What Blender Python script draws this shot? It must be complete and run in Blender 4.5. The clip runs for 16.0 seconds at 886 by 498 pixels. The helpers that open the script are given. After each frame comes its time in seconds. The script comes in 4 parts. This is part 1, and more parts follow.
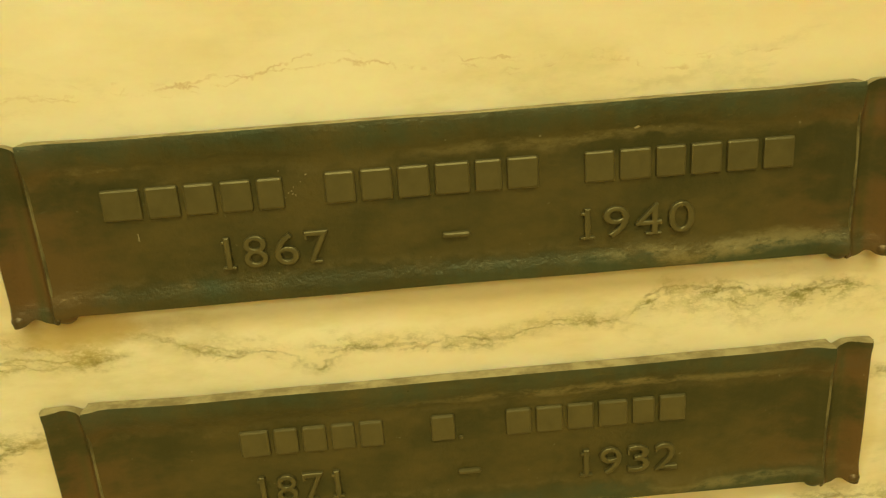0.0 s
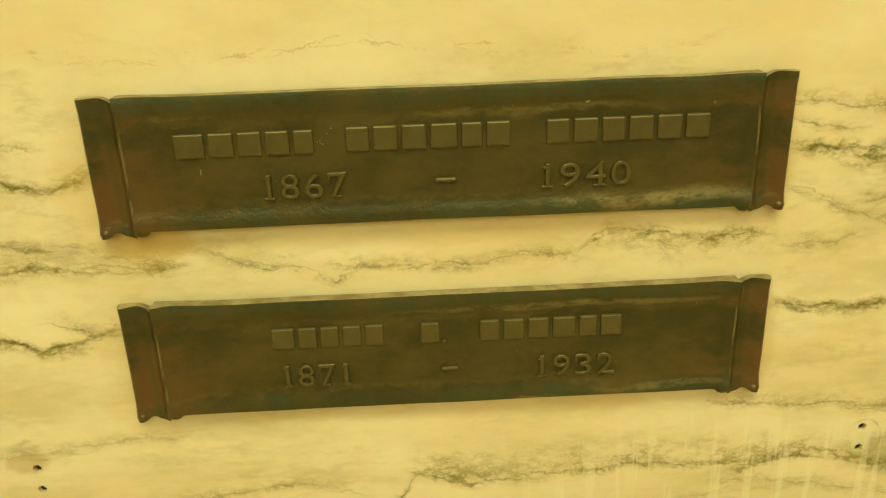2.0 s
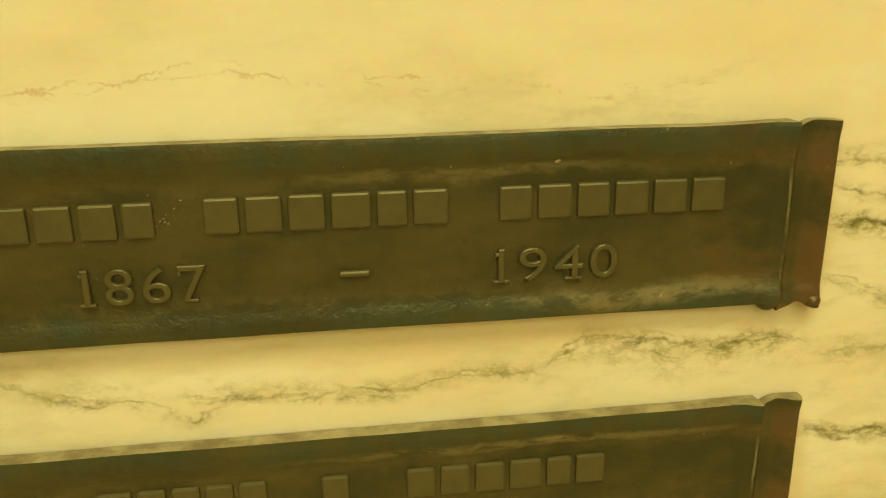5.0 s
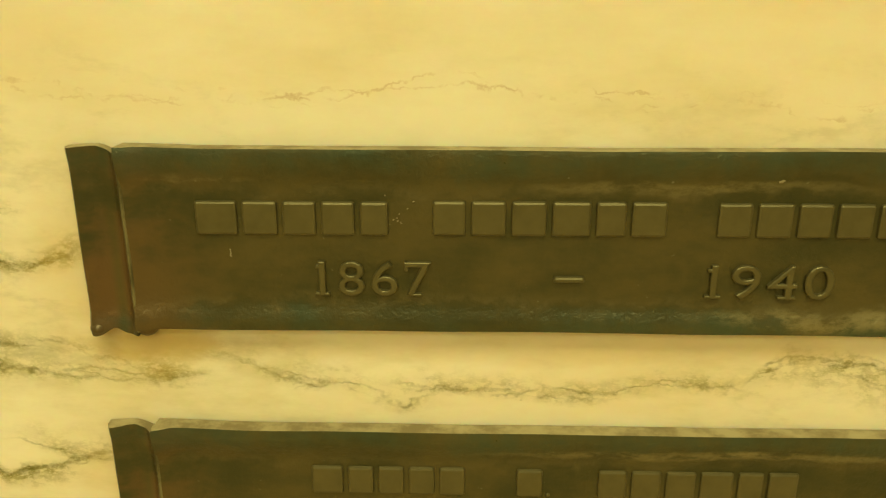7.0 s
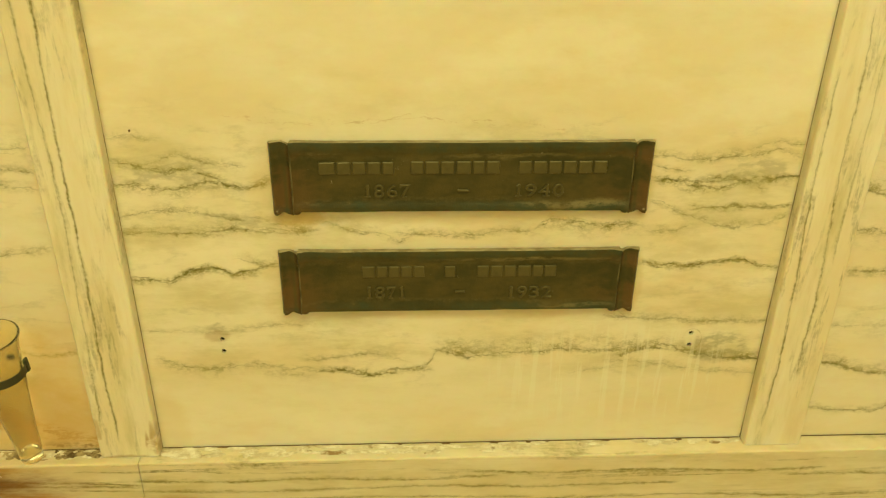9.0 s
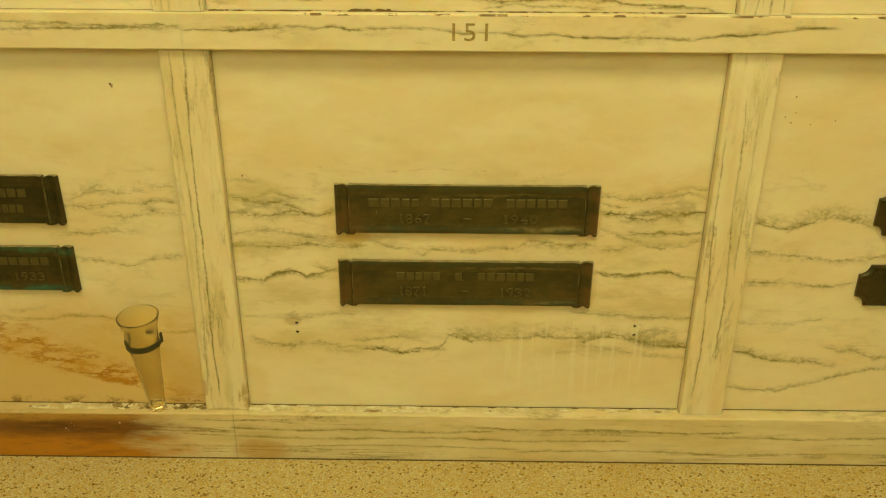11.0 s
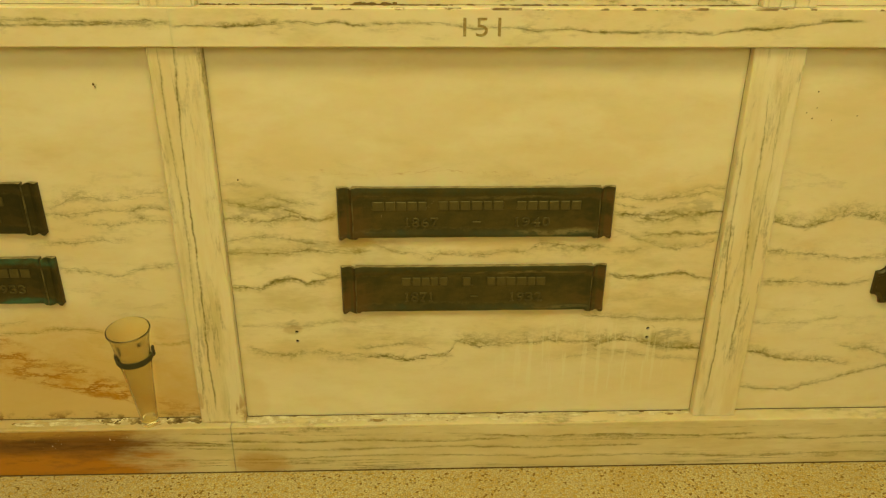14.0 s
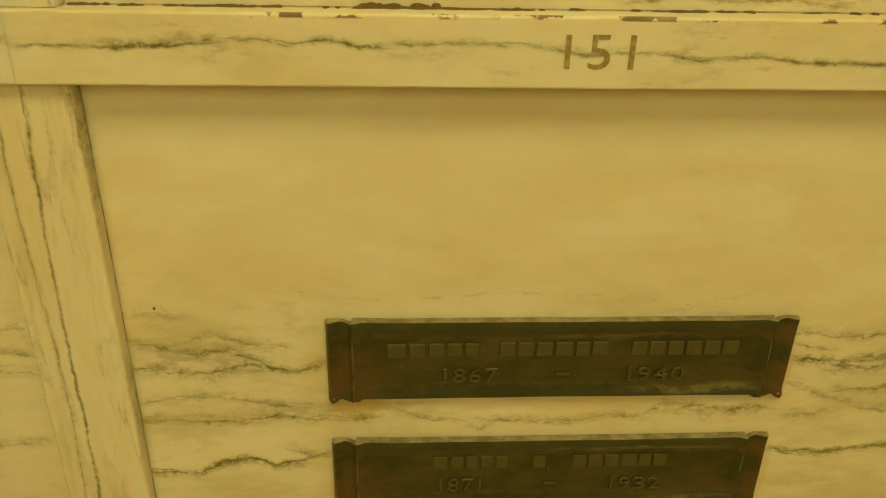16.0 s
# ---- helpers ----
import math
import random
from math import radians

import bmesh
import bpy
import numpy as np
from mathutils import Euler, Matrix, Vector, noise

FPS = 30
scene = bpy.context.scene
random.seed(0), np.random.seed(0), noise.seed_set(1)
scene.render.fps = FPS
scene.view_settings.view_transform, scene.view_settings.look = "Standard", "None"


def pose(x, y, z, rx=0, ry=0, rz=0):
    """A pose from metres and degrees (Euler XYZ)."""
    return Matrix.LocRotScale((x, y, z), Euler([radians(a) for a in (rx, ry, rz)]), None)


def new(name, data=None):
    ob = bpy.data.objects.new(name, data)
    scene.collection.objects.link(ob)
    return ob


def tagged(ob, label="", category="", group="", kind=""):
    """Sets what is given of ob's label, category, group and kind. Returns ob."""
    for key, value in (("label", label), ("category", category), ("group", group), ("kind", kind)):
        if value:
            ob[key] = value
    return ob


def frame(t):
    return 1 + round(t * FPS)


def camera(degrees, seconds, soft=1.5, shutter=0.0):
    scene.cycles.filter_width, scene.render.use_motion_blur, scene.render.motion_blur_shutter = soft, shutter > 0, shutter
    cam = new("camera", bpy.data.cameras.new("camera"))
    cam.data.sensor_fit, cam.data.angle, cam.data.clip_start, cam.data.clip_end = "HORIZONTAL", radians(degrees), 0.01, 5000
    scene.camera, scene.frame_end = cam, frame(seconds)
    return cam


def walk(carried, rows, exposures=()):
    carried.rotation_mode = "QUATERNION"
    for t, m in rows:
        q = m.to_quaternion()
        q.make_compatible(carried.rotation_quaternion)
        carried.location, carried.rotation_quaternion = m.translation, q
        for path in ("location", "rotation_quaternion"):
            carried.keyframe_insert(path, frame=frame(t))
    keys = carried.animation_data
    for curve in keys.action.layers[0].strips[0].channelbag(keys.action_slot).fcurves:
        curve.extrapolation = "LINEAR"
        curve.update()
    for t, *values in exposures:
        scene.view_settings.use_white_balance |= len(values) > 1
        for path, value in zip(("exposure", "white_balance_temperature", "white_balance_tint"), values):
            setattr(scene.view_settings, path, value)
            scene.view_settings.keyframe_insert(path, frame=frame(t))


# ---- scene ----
cam = camera(58.65, 16.0, 1.2)
# seconds, eye x y z, yaw, pitch, roll
ROWS = [
    (0.0, -0.0172, -0.3661, 0.5865, -3.19, -18.78, 3.93),
    (0.5, -0.0273, -0.4403, 0.5995, -1.67, -19.45, 2.42),
    (1.0, -0.0177, -0.4725, 0.6056, -2.05, -20.31, 2.46),
    (1.5, -0.0165, -0.4738, 0.6031, -2.40, -20.95, 1.95),
    (2.0, -0.0136, -0.4770, 0.6055, -2.17, -20.94, 1.92),
    (2.5, -0.0128, -0.4785, 0.6059, -1.94, -21.02, 1.87),
    (3.0, -0.0140, -0.4834, 0.6084, -1.56, -20.85, 1.57),
    (3.5, -0.0147, -0.4482, 0.5971, -2.27, -20.18, 1.29),
    (4.0, -0.0051, -0.3698, 0.5937, -5.08, -18.25, 1.32),
    (4.2, -0.0023, -0.3481, 0.5900, -7.86, -17.36, 0.94),
    (6.3, -0.0007, -0.3180, 0.5776, -2.96, -17.49, 0.11),
    (6.5, -0.0123, -0.3188, 0.5845, -1.45, -18.11, 0.10),
    (7.0, -0.0454, -0.3333, 0.5937, 1.50, -18.38, -0.02),
    (7.5, -0.0414, -0.3563, 0.6106, -1.25, -19.92, -0.33),
    (7.8, -0.0392, -0.4088, 0.6363, -2.50, -21.57, -0.94),
    (8.0, -0.0264, -0.4650, 0.6765, -1.57, -22.78, -0.66),
    (8.3, -0.0280, -0.5682, 0.7568, -1.17, -26.10, -0.79),
    (8.5, -0.0235, -0.6429, 0.7828, -0.02, -27.10, -0.41),
    (8.8, -0.0429, -0.7479, 0.7969, -1.07, -27.41, -0.39),
    (9.0, -0.0605, -0.8376, 0.8154, -2.39, -26.71, -0.65),
    (9.2, -0.0746, -0.9036, 0.8570, -3.13, -26.92, -0.38),
    (11.3, -0.0206, -1.2275, 0.9412, 1.04, -23.22, -0.38),
    (11.5, -0.0183, -1.2298, 0.9387, 1.09, -23.25, -0.46),
    (12.0, -0.0134, -1.2247, 0.9419, 1.09, -23.49, -0.51),
    (12.5, -0.0205, -1.2180, 0.9443, 1.04, -23.91, -0.37),
    (13.0, -0.0320, -1.2087, 0.9391, 1.20, -24.11, -0.35),
    (13.5, -0.0613, -1.1765, 0.9492, 0.19, -24.67, -0.14),
    (14.0, -0.0925, -1.1394, 0.9610, -1.90, -25.30, -0.41),
    (14.5, -0.1266, -1.1167, 0.9752, -3.43, -25.74, -1.12),
    (15.0, -0.1387, -1.1092, 1.0064, -3.36, -25.74, -1.20),
    (15.3, -0.1295, -1.0292, 1.0169, -3.73, -24.43, -0.23),
    (15.5, -0.1157, -0.9158, 1.0110, -4.40, -25.10, 1.54),
    (15.7, -0.1163, -0.7789, 0.9694, -3.78, -25.90, 0.09),
    (16.0, -0.1460, -0.6075, 0.8980, -2.67, -26.24, -1.13),
]
walk(cam, [(t, pose(x, y, z, 90 + pitch, roll, yaw)) for t, x, y, z, yaw, pitch, roll in ROWS],
     ((0.0, 0.86, 6290, 10), (7.5, 0.86, 6290, 10), (9.0, 0.69, 6380, 10), (11.3, 0.29, 7350, 10), (15.0, 0.23, 7350, 10), (16.0, 0.0, 7600, 10)))

# ---- world and light ----
world = bpy.data.worlds.new("world")
scene.world = world
world.use_nodes = True
wbg = world.node_tree.nodes["Background"]
wbg.inputs["Color"].default_value = (0.9, 0.85, 0.7, 1)
wbg.inputs["Strength"].default_value = 0.05

LIGHT_COLOUR = (1.0, 0.91, 0.385)
skylight = bpy.data.lights.new("skylight", "AREA")
skylight.shape, skylight.size, skylight.size_y = "RECTANGLE", 2.7, 1.0
skylight.energy, skylight.color = 46.0, LIGHT_COLOUR
sky_ob = new("skylight", skylight)
sky_ob.matrix_world = pose(0, -1.50, 2.97)
# added fill lamp high behind the camera, so light falls more from the front
front_fill = bpy.data.lights.new("front_fill", "AREA")
front_fill.shape, front_fill.size, front_fill.size_y = "RECTANGLE", 2.9, 1.1
front_fill.energy, front_fill.color = 27.5, LIGHT_COLOUR
front_fill_ob = new("front_fill", front_fill)
front_fill_ob.matrix_world = pose(0, -2.93, 2.15, 90 - 12)


# ---- materials ----
class Nodes:
    """A small writer for node trees."""

    def __init__(self, tree):
        self.t = tree

    def node(self, kind, ins=None, **props):
        n = self.t.nodes.new(kind)
        for k, v in props.items():
            setattr(n, k, v)
        for k, v in (ins or {}).items():
            self.put(v, n.inputs[k])
        return n

    def put(self, v, socket):
        if isinstance(v, bpy.types.NodeSocket):
            self.t.links.new(v, socket)
        elif v is not None:
            socket.default_value = v

    def math(self, op, a, b=None, c=None, clamp=False):
        n = self.t.nodes.new("ShaderNodeMath")
        n.operation, n.use_clamp = op, clamp
        for i, v in enumerate((a, b, c)):
            self.put(v, n.inputs[i])
        return n.outputs[0]

    def step(self, v, lo, hi, out0=0.0, out1=1.0):
        n = self.t.nodes.new("ShaderNodeMapRange")
        n.interpolation_type = "SMOOTHSTEP"
        for k, q in (("Value", v), ("From Min", lo), ("From Max", hi), ("To Min", out0), ("To Max", out1)):
            self.put(q, n.inputs[k])
        return n.outputs["Result"]

    def noise(self, vec, scale, detail=4.0, rough=0.55, stretch=None, shift=None):
        if stretch or shift:
            m = self.node("ShaderNodeMapping", {"Vector": vec, "Scale": stretch or (1, 1, 1), "Location": shift or (0, 0, 0)})
            vec = m.outputs[0]
        return self.node("ShaderNodeTexNoise", {"Vector": vec, "Scale": scale, "Detail": detail, "Roughness": rough})

    def mix(self, f, a, b):
        n = self.t.nodes.new("ShaderNodeMix")
        n.data_type = "RGBA"
        self.put(f, n.inputs[0])
        self.put(a, n.inputs[6])
        self.put(b, n.inputs[7])
        return n.outputs[2]


def material(name, rough=0.5, metal=0.0):
    m = bpy.data.materials.new(name)
    m.use_nodes = True
    n = Nodes(m.node_tree)
    bsdf = m.node_tree.nodes["Principled BSDF"]
    bsdf.inputs["Roughness"].default_value = rough
    bsdf.inputs["Metallic"].default_value = metal
    return m, n, bsdf


def vein_group():
    """One vein: thin broken strands along a line, with grey crazed stone beside it."""
    g = bpy.data.node_groups.new("vein", "ShaderNodeTree")
    for s in ("X", "Off", "Off2", "X0", "X1", "Width", "Strength", "Break", "Craze", "Up", "Down"):
        g.interface.new_socket(s, in_out="INPUT", socket_type="NodeSocketFloat")
    g.interface.new_socket("Line", in_out="OUTPUT", socket_type="NodeSocketFloat")
    g.interface.new_socket("Mist", in_out="OUTPUT", socket_type="NodeSocketFloat")
    n = Nodes(g)
    i = g.nodes.new("NodeGroupInput").outputs
    core = n.step(n.math("ABSOLUTE", i["Off"]), 0.0, n.math("MULTIPLY", i["Width"], n.step(i["Break"], 0.35, 0.65, 0.6, 1.5)), 1.0, 0.0)
    core = n.math("MULTIPLY", core, n.step(i["Break"], 0.38, 0.58, 0.12, 1.0))
    twin = n.step(n.math("ABSOLUTE", i["Off2"]), 0.0, n.math("MULTIPLY", i["Width"], 0.9), 0.75, 0.0)
    twin = n.math("MULTIPLY", twin, n.step(i["Break"], 0.44, 0.56, 1.0, 0.0))
    v = n.math("MAXIMUM", core, twin)
    below = n.step(i["Off"], n.math("MULTIPLY", i["Down"], -1.0), 0.0)
    above = n.step(i["Off"], 0.0, i["Up"], 1.0, 0.0)
    mist = n.math("MULTIPLY", n.math("MULTIPLY", below, above), n.step(i["Break"], 0.36, 0.58, 0.35, 1.5))
    mist = n.math("MULTIPLY", mist, i["Craze"])
    a = n.step(i["X"], n.math("SUBTRACT", i["X0"], 0.012), n.math("ADD", i["X0"], 0.012))
    b = n.step(i["X"], n.math("SUBTRACT", i["X1"], 0.012), n.math("ADD", i["X1"], 0.012), 1.0, 0.0)
    k = n.math("MULTIPLY", n.math("MULTIPLY", a, b), i["Strength"])
    o = g.nodes.new("NodeGroupOutput")
    g.links.new(n.math("MULTIPLY", v, k), o.inputs[0])
    g.links.new(n.math("MULTIPLY", mist, k), o.inputs[1])
    return g


VEIN = vein_group()
CREAM, PEACH, VEIN_GREY = (0.81, 0.74, 0.60, 1), (0.78, 0.67, 0.48, 1), (0.135, 0.120, 0.022, 1)


def marble(name, veins=(), wisps=0.5, band=(0.18, 0.56), upright=False, seed=0.0, grain=0.35, extra=None, brown=(), bed=(1.6, 4, 5.2), spread=1.0, clouds=0.14):
    """Cream marble with the veins of one slab."""
    m, n, bsdf = material(name, 0.38)
    pos = n.node("ShaderNodeTexCoord").outputs["Object"]
    xyz = n.node("ShaderNodeSeparateXYZ", {"Vector": pos})
    x, z = xyz.outputs["X"], xyz.outputs["Z"]
    off = (seed * 3.1, seed * 1.7, seed * 2.3)
    # colour clouds at two sizes
    flow = (6, 3, 1) if upright else (1, 3, 2.4)
    cloud = n.noise(pos, 3.2, 5, 0.6, flow, off).outputs["Fac"]
    fine = n.noise(pos, 26, 6, 0.65, flow, off).outputs["Fac"]
    col = n.mix(n.step(cloud, 0.38, 0.66), CREAM, PEACH)
    col = n.mix(n.math("MULTIPLY", n.step(fine, 0.45, 0.75), grain * 0.5), col, (0.66, 0.58, 0.38, 1))
    amber = n.noise(pos, 7.5, 6, 0.62, flow, (off[0] + 9, off[1], off[2])).outputs["Fac"]
    col = n.mix(n.step(amber, 0.50, 0.78, 0.0, 0.42), col, (0.70, 0.55, 0.31, 1))
    pale = n.noise(pos, 5.0, 5, 0.6, flow, (off[0] + 4, off[1] + 2, off[2])).outputs["Fac"]
    col = n.mix(n.step(pale, 0.50, 0.66, 0.0, 0.55), col, (0.86, 0.80, 0.68, 1))
    olive = n.noise(pos, 6.0, 7, 0.68, (5, 3, 0.9) if upright else (1, 3, 3.4), (off[0] + 1, off[1] + 6, off[2])).outputs["Fac"]
    col = n.mix(n.step(olive, 0.50, 0.70, 0.0, 0.50 if upright else clouds), col, (0.52, 0.47, 0.24, 1))
    # wavering of the veins
    w1 = n.noise(pos, 8.0, 5, 0.62, (1, 1, 1.6), off)
    w2 = n.noise(pos, 30.0, 4, 0.62, (1, 1, 1.3), off)
    c1 = n.node("ShaderNodeSeparateColor", {"Color": w1.outputs["Color"]}).outputs
    c2 = n.node("ShaderNodeSeparateColor", {"Color": w2.outputs["Color"]}).outputs
    w3 = n.noise(pos, 95.0, 4, 0.65, (1, 1, 1.0), off)
    c3 = n.node("ShaderNodeSeparateColor", {"Color": w3.outputs["Color"]}).outputs
    brk = n.noise(pos, 22, 5, 0.7, (1.6, 1, 0.5) if upright else (1, 1, 2), (off[0] + 5, 0, off[2])).outputs["Fac"]

    craze = n.noise(pos, 48, 7, 0.70, (1, 1, 1.7), (off[0] + 3, 2, off[2])).outputs["Fac"]
    craze = n.step(n.math("ABSOLUTE", n.math("SUBTRACT", craze, 0.5)), 0.0, 0.075, 1.0, 0.30)

    def lines(rows, spread=1.0):
        """rows: from, to, width in mm, strength, reach of the crazed stone in mm (above, or below where negative), heights at even steps."""
        total, haze = None, None
        reach_unit = 0.0011 if upright else 0.0024 * max(spread, 0.6)
        warp = []
        for c in range(3):
            big = n.math("MULTIPLY", n.math("SUBTRACT", c1[c], 0.5), 0.022 * spread)
            mid = n.math("MULTIPLY_ADD", n.math("SUBTRACT", c2[2 - c], 0.5), 0.018 * spread, big)
            warp.append(n.math("MULTIPLY_ADD", n.math("SUBTRACT", c3[c], 0.5), 0.009 * spread, mid))
        for num, (x0, x1, width, strength, reach, *zs) in enumerate(rows):
            along, across = (z, x) if upright else (x, z)
            if total is not None:
                # evaluate the veins one after another
                along = n.math("MULTIPLY_ADD", total, 1e-7, along)
            line, seg = zs[0], (x1 - x0) / (len(zs) - 1)
            for i, (za, zb) in enumerate(zip(zs, zs[1:])):
                r = n.node("ShaderNodeMapRange", {"Value": along, "From Min": x0 + seg * i, "From Max": x0 + seg * (i + 1), "To Min": 0.0, "To Max": zb - za})
                line = n.math("ADD", line, r.outputs["Result"])
            away = n.math("SUBTRACT", across, line)
            offs = [n.math("ADD", away, warp[num % 3]), n.math("ADD", away, warp[(num + 1) % 3])]
            g = n.node("ShaderNodeGroup", node_tree=VEIN)
            up, down = (reach, 3.0) if reach > 0 else (3.0, -reach)
            for key, v in (("X", along), ("Off", offs[0]), ("Off2", offs[1]), ("X0", x0), ("X1", x1), ("Width", width * (0.0013 if upright else 0.0018)), ("Strength", strength * (0.70 if upright else 0.86)),
                           ("Break", brk), ("Craze", craze), ("Up", up * reach_unit), ("Down", down * reach_unit)):
                n.put(v, g.inputs[key])
            total = g.outputs[0] if total is None else n.math("MAXIMUM", total, g.outputs[0])
            haze = g.outputs[1] if haze is None else n.math("MAXIMUM", haze, g.outputs[1])
        return total, haze

    # loose wisps that follow the bedding
    bed = (9, 4, 1.1) if upright else bed
    f1 = n.noise(pos, 3.4, 7, 0.62, bed, off).outputs["Fac"]
    ridge = n.step(n.math("ABSOLUTE", n.math("SUBTRACT", f1, 0.5)), 0.0, 0.040, 1.0, 0.0)
    f2 = n.noise(pos, 2.1, 4, 0.6, bed, (off[0] + 2, 1, 4)).outputs["Fac"]
    wisp = n.math("MULTIPLY", n.math("MULTIPLY", ridge, n.step(f2, 0.40, 0.56)), wisps)
    wisp = n.math("MULTIPLY", wisp, n.step(brk, 0.35, 0.62))
    if band:
        wav = n.math("MULTIPLY_ADD", n.math("SUBTRACT", c1[0], 0.5), 0.12, z)
        wisp = n.math("MULTIPLY", wisp, n.math("MULTIPLY", n.step(wav, band[0], band[0] + 0.05), n.step(wav, band[1] - 0.03, band[1] + 0.02, 1.0, 0.0)))
    v = wisp
    if veins:
        strands, haze = lines(veins, 0.32 if upright else spread)
        col = n.mix(n.math("MULTIPLY", n.math("MULTIPLY", haze, n.step(fine, 0.30, 0.62, 0.45, 1.1)), 0.95, clamp=True), col, (0.30, 0.265, 0.095, 1))
        v = n.math("MAXIMUM", v, strands)
    grains = n.noise(pos, 130, 4, 0.7, (1, 1, 1.5)).outputs["Fac"]
    v = n.math("MULTIPLY", v, n.step(grains, 0.32, 0.60, 0.40, 1.25))
    col = n.mix(n.math("MULTIPLY", v, 0.97, clamp=True), col, VEIN_GREY)
    if brown:
        col = n.mix(n.math("MULTIPLY", n.math("MULTIPLY", lines(brown)[0], n.step(n.noise(pos, 55, 4, 0.65).outputs["Fac"], 0.44, 0.60)), 0.9, clamp=True), col, (0.46, 0.27, 0.11, 1))
    if extra:
        col = extra(n, pos, x, z, xyz.outputs["Y"], col, brk, c1, c2)
    n.put(col, bsdf.inputs["Base Color"])
    n.put(n.math("ADD", 0.30, n.math("MULTIPLY", fine, 0.25)), bsdf.inputs["Roughness"])
    bsdf.inputs["Specular IOR Level"].default_value = 0.35
    bsdf.inputs["Subsurface Weight"].default_value = 0.45
    bsdf.inputs["Subsurface Radius"].default_value = (1.0, 0.62, 0.22)
    bsdf.inputs["Subsurface Scale"].default_value = 0.012
    bump = n.node("ShaderNodeBump", {"Strength": 0.12, "Distance": 0.002, "Height": n.math("SUBTRACT", fine, n.math("MULTIPLY", v, 0.8))})
    n.put(bump.outputs[0], bsdf.inputs["Normal"])
    return m


def spot(n, x, z, cx, cz, rx, rz, rag=None, amount=0.0):
    """A soft oval stain round a place, with a ragged edge."""
    a = n.math("DIVIDE", n.math("SUBTRACT", x, cx), rx)
    b = n.math("DIVIDE", n.math("SUBTRACT", z, cz), rz)
    d = n.math("ADD", n.math("MULTIPLY", a, a), n.math("MULTIPLY", b, b))
    if rag is not None:
        d = n.math("MULTIPLY_ADD", n.math("SUBTRACT", rag, 0.5), amount, d)
    return n.step(d, 0.15, 1.0, 1.0, 0.0)


def centre_stains_and_shade(n, pos, x, z, y, col, brk, c1, c2):
    # grey-green bruise beside a screw plate, cleaning streaks below, rust under the scroll
    net = n.noise(pos, 13, 6, 0.62, (1, 1, 2.4), (7, 0, 3)).outputs["Fac"]
    crackle = n.step(n.math("ABSOLUTE", n.math("SUBTRACT", net, 0.5)), 0.0, 0.085, 0.9, 0.10)
    for cx, cz, rx, rz, k in ((0.335, 0.250, 0.05, 0.030, 0.6), (-0.330, 0.490, 0.07, 0.026, 0.45), (0.33, 0.490, 0.07, 0.022, 0.45), (-0.24, 0.434, 0.15, 0.010, 0.35), (-0.290, 0.285, 0.03, 0.010, 0.5)):
        s = n.math("MULTIPLY", n.math("MULTIPLY", spot(n, x, z, cx, cz, rx, rz, brk, 2.5), crackle), k)
        col = n.mix(s, col, (0.22, 0.21, 0.11, 1))
    mist = n.noise(pos, 6.5, 6, 0.66, (1, 1, 3.2), (3, 0, 8)).outputs["Fac"]
    wav = n.math("MULTIPLY_ADD", n.math("SUBTRACT", c1[1], 0.5), 0.10, z)
    s = n.math("MULTIPLY", n.step(mist, 0.44, 0.66), n.math("MULTIPLY", n.step(wav, 0.18, 0.25), n.step(wav, 0.50, 0.56, 1.0, 0.0)))
    col = n.mix(n.math("MULTIPLY", s, 0.42), col, (0.50, 0.43, 0.20, 1))
    s = n.math("MULTIPLY", spot(n, x, z, 0.298, 0.262, 0.009, 0.018), 0.6)
    col = n.mix(s, col, (0.82, 0.77, 0.62, 1))
    streak = n.noise(pos, 85, 3, 0.6, (1, 1, 0.07)).outputs["Fac"]
    s = n.math("MULTIPLY", n.step(streak, 0.53, 0.60), n.math("MULTIPLY", spot(n, x, z, 0.20, 0.210, 0.20, 0.095), 0.42))
    col = n.mix(s, col, (0.84, 0.81, 0.70, 1))
    s = n.math("MULTIPLY", spot(n, x, z, -0.188, 0.436, 0.034, 0.014, brk, 2.0), 0.6)
    col = n.mix(s, col, (0.50, 0.36, 0.10, 1))
    # amber stain and soft contact shade painted round the bronze and into a corner
    for cx, cz, rx, rz, k in ((-0.20, 0.470, 0.045, 0.075, 0.34), (-0.20, 0.340, 0.045, 0.070, 0.30), (0.0, 0.438, 0.24, 0.014, 0.26), (0.0, 0.306, 0.24, 0.012, 0.26),
                              (0.214, 0.485, 0.014, 0.05, 0.3), (0.212, 0.350, 0.014, 0.05, 0.3), (-0.385, 0.13, 0.04, 0.06, 0.22)):
        col = n.mix(n.math("MULTIPLY", spot(n, x, z, cx, cz, rx, rz, c1[2], 2.4), k), col, (0.60, 0.42, 0.13, 1))
    # ring left by a lost fitting
    a = n.math("SUBTRACT", x, 0.300)
    b = n.math("MULTIPLY", n.math("SUBTRACT", z, 0.2605), 0.78)
    d = n.math("SQRT", n.math("ADD", n.math("MULTIPLY", a, a), n.math("MULTIPLY", b, b)))
    ring = n.step(n.math("ABSOLUTE", n.math("SUBTRACT", d, 0.0125)), 0.0, 0.0011, 0.55, 0.0)
    col = n.mix(n.math("MULTIPLY", ring, n.step(brk, 0.40, 0.58)), col, (0.34, 0.29, 0.12, 1))
    s = n.math("MULTIPLY", spot(n, x, z, -0.300, 0.276, 0.020, 0.010, brk, 3.0), 0.4)
    return n.mix(s, col, (0.42, 0.27, 0.10, 1))


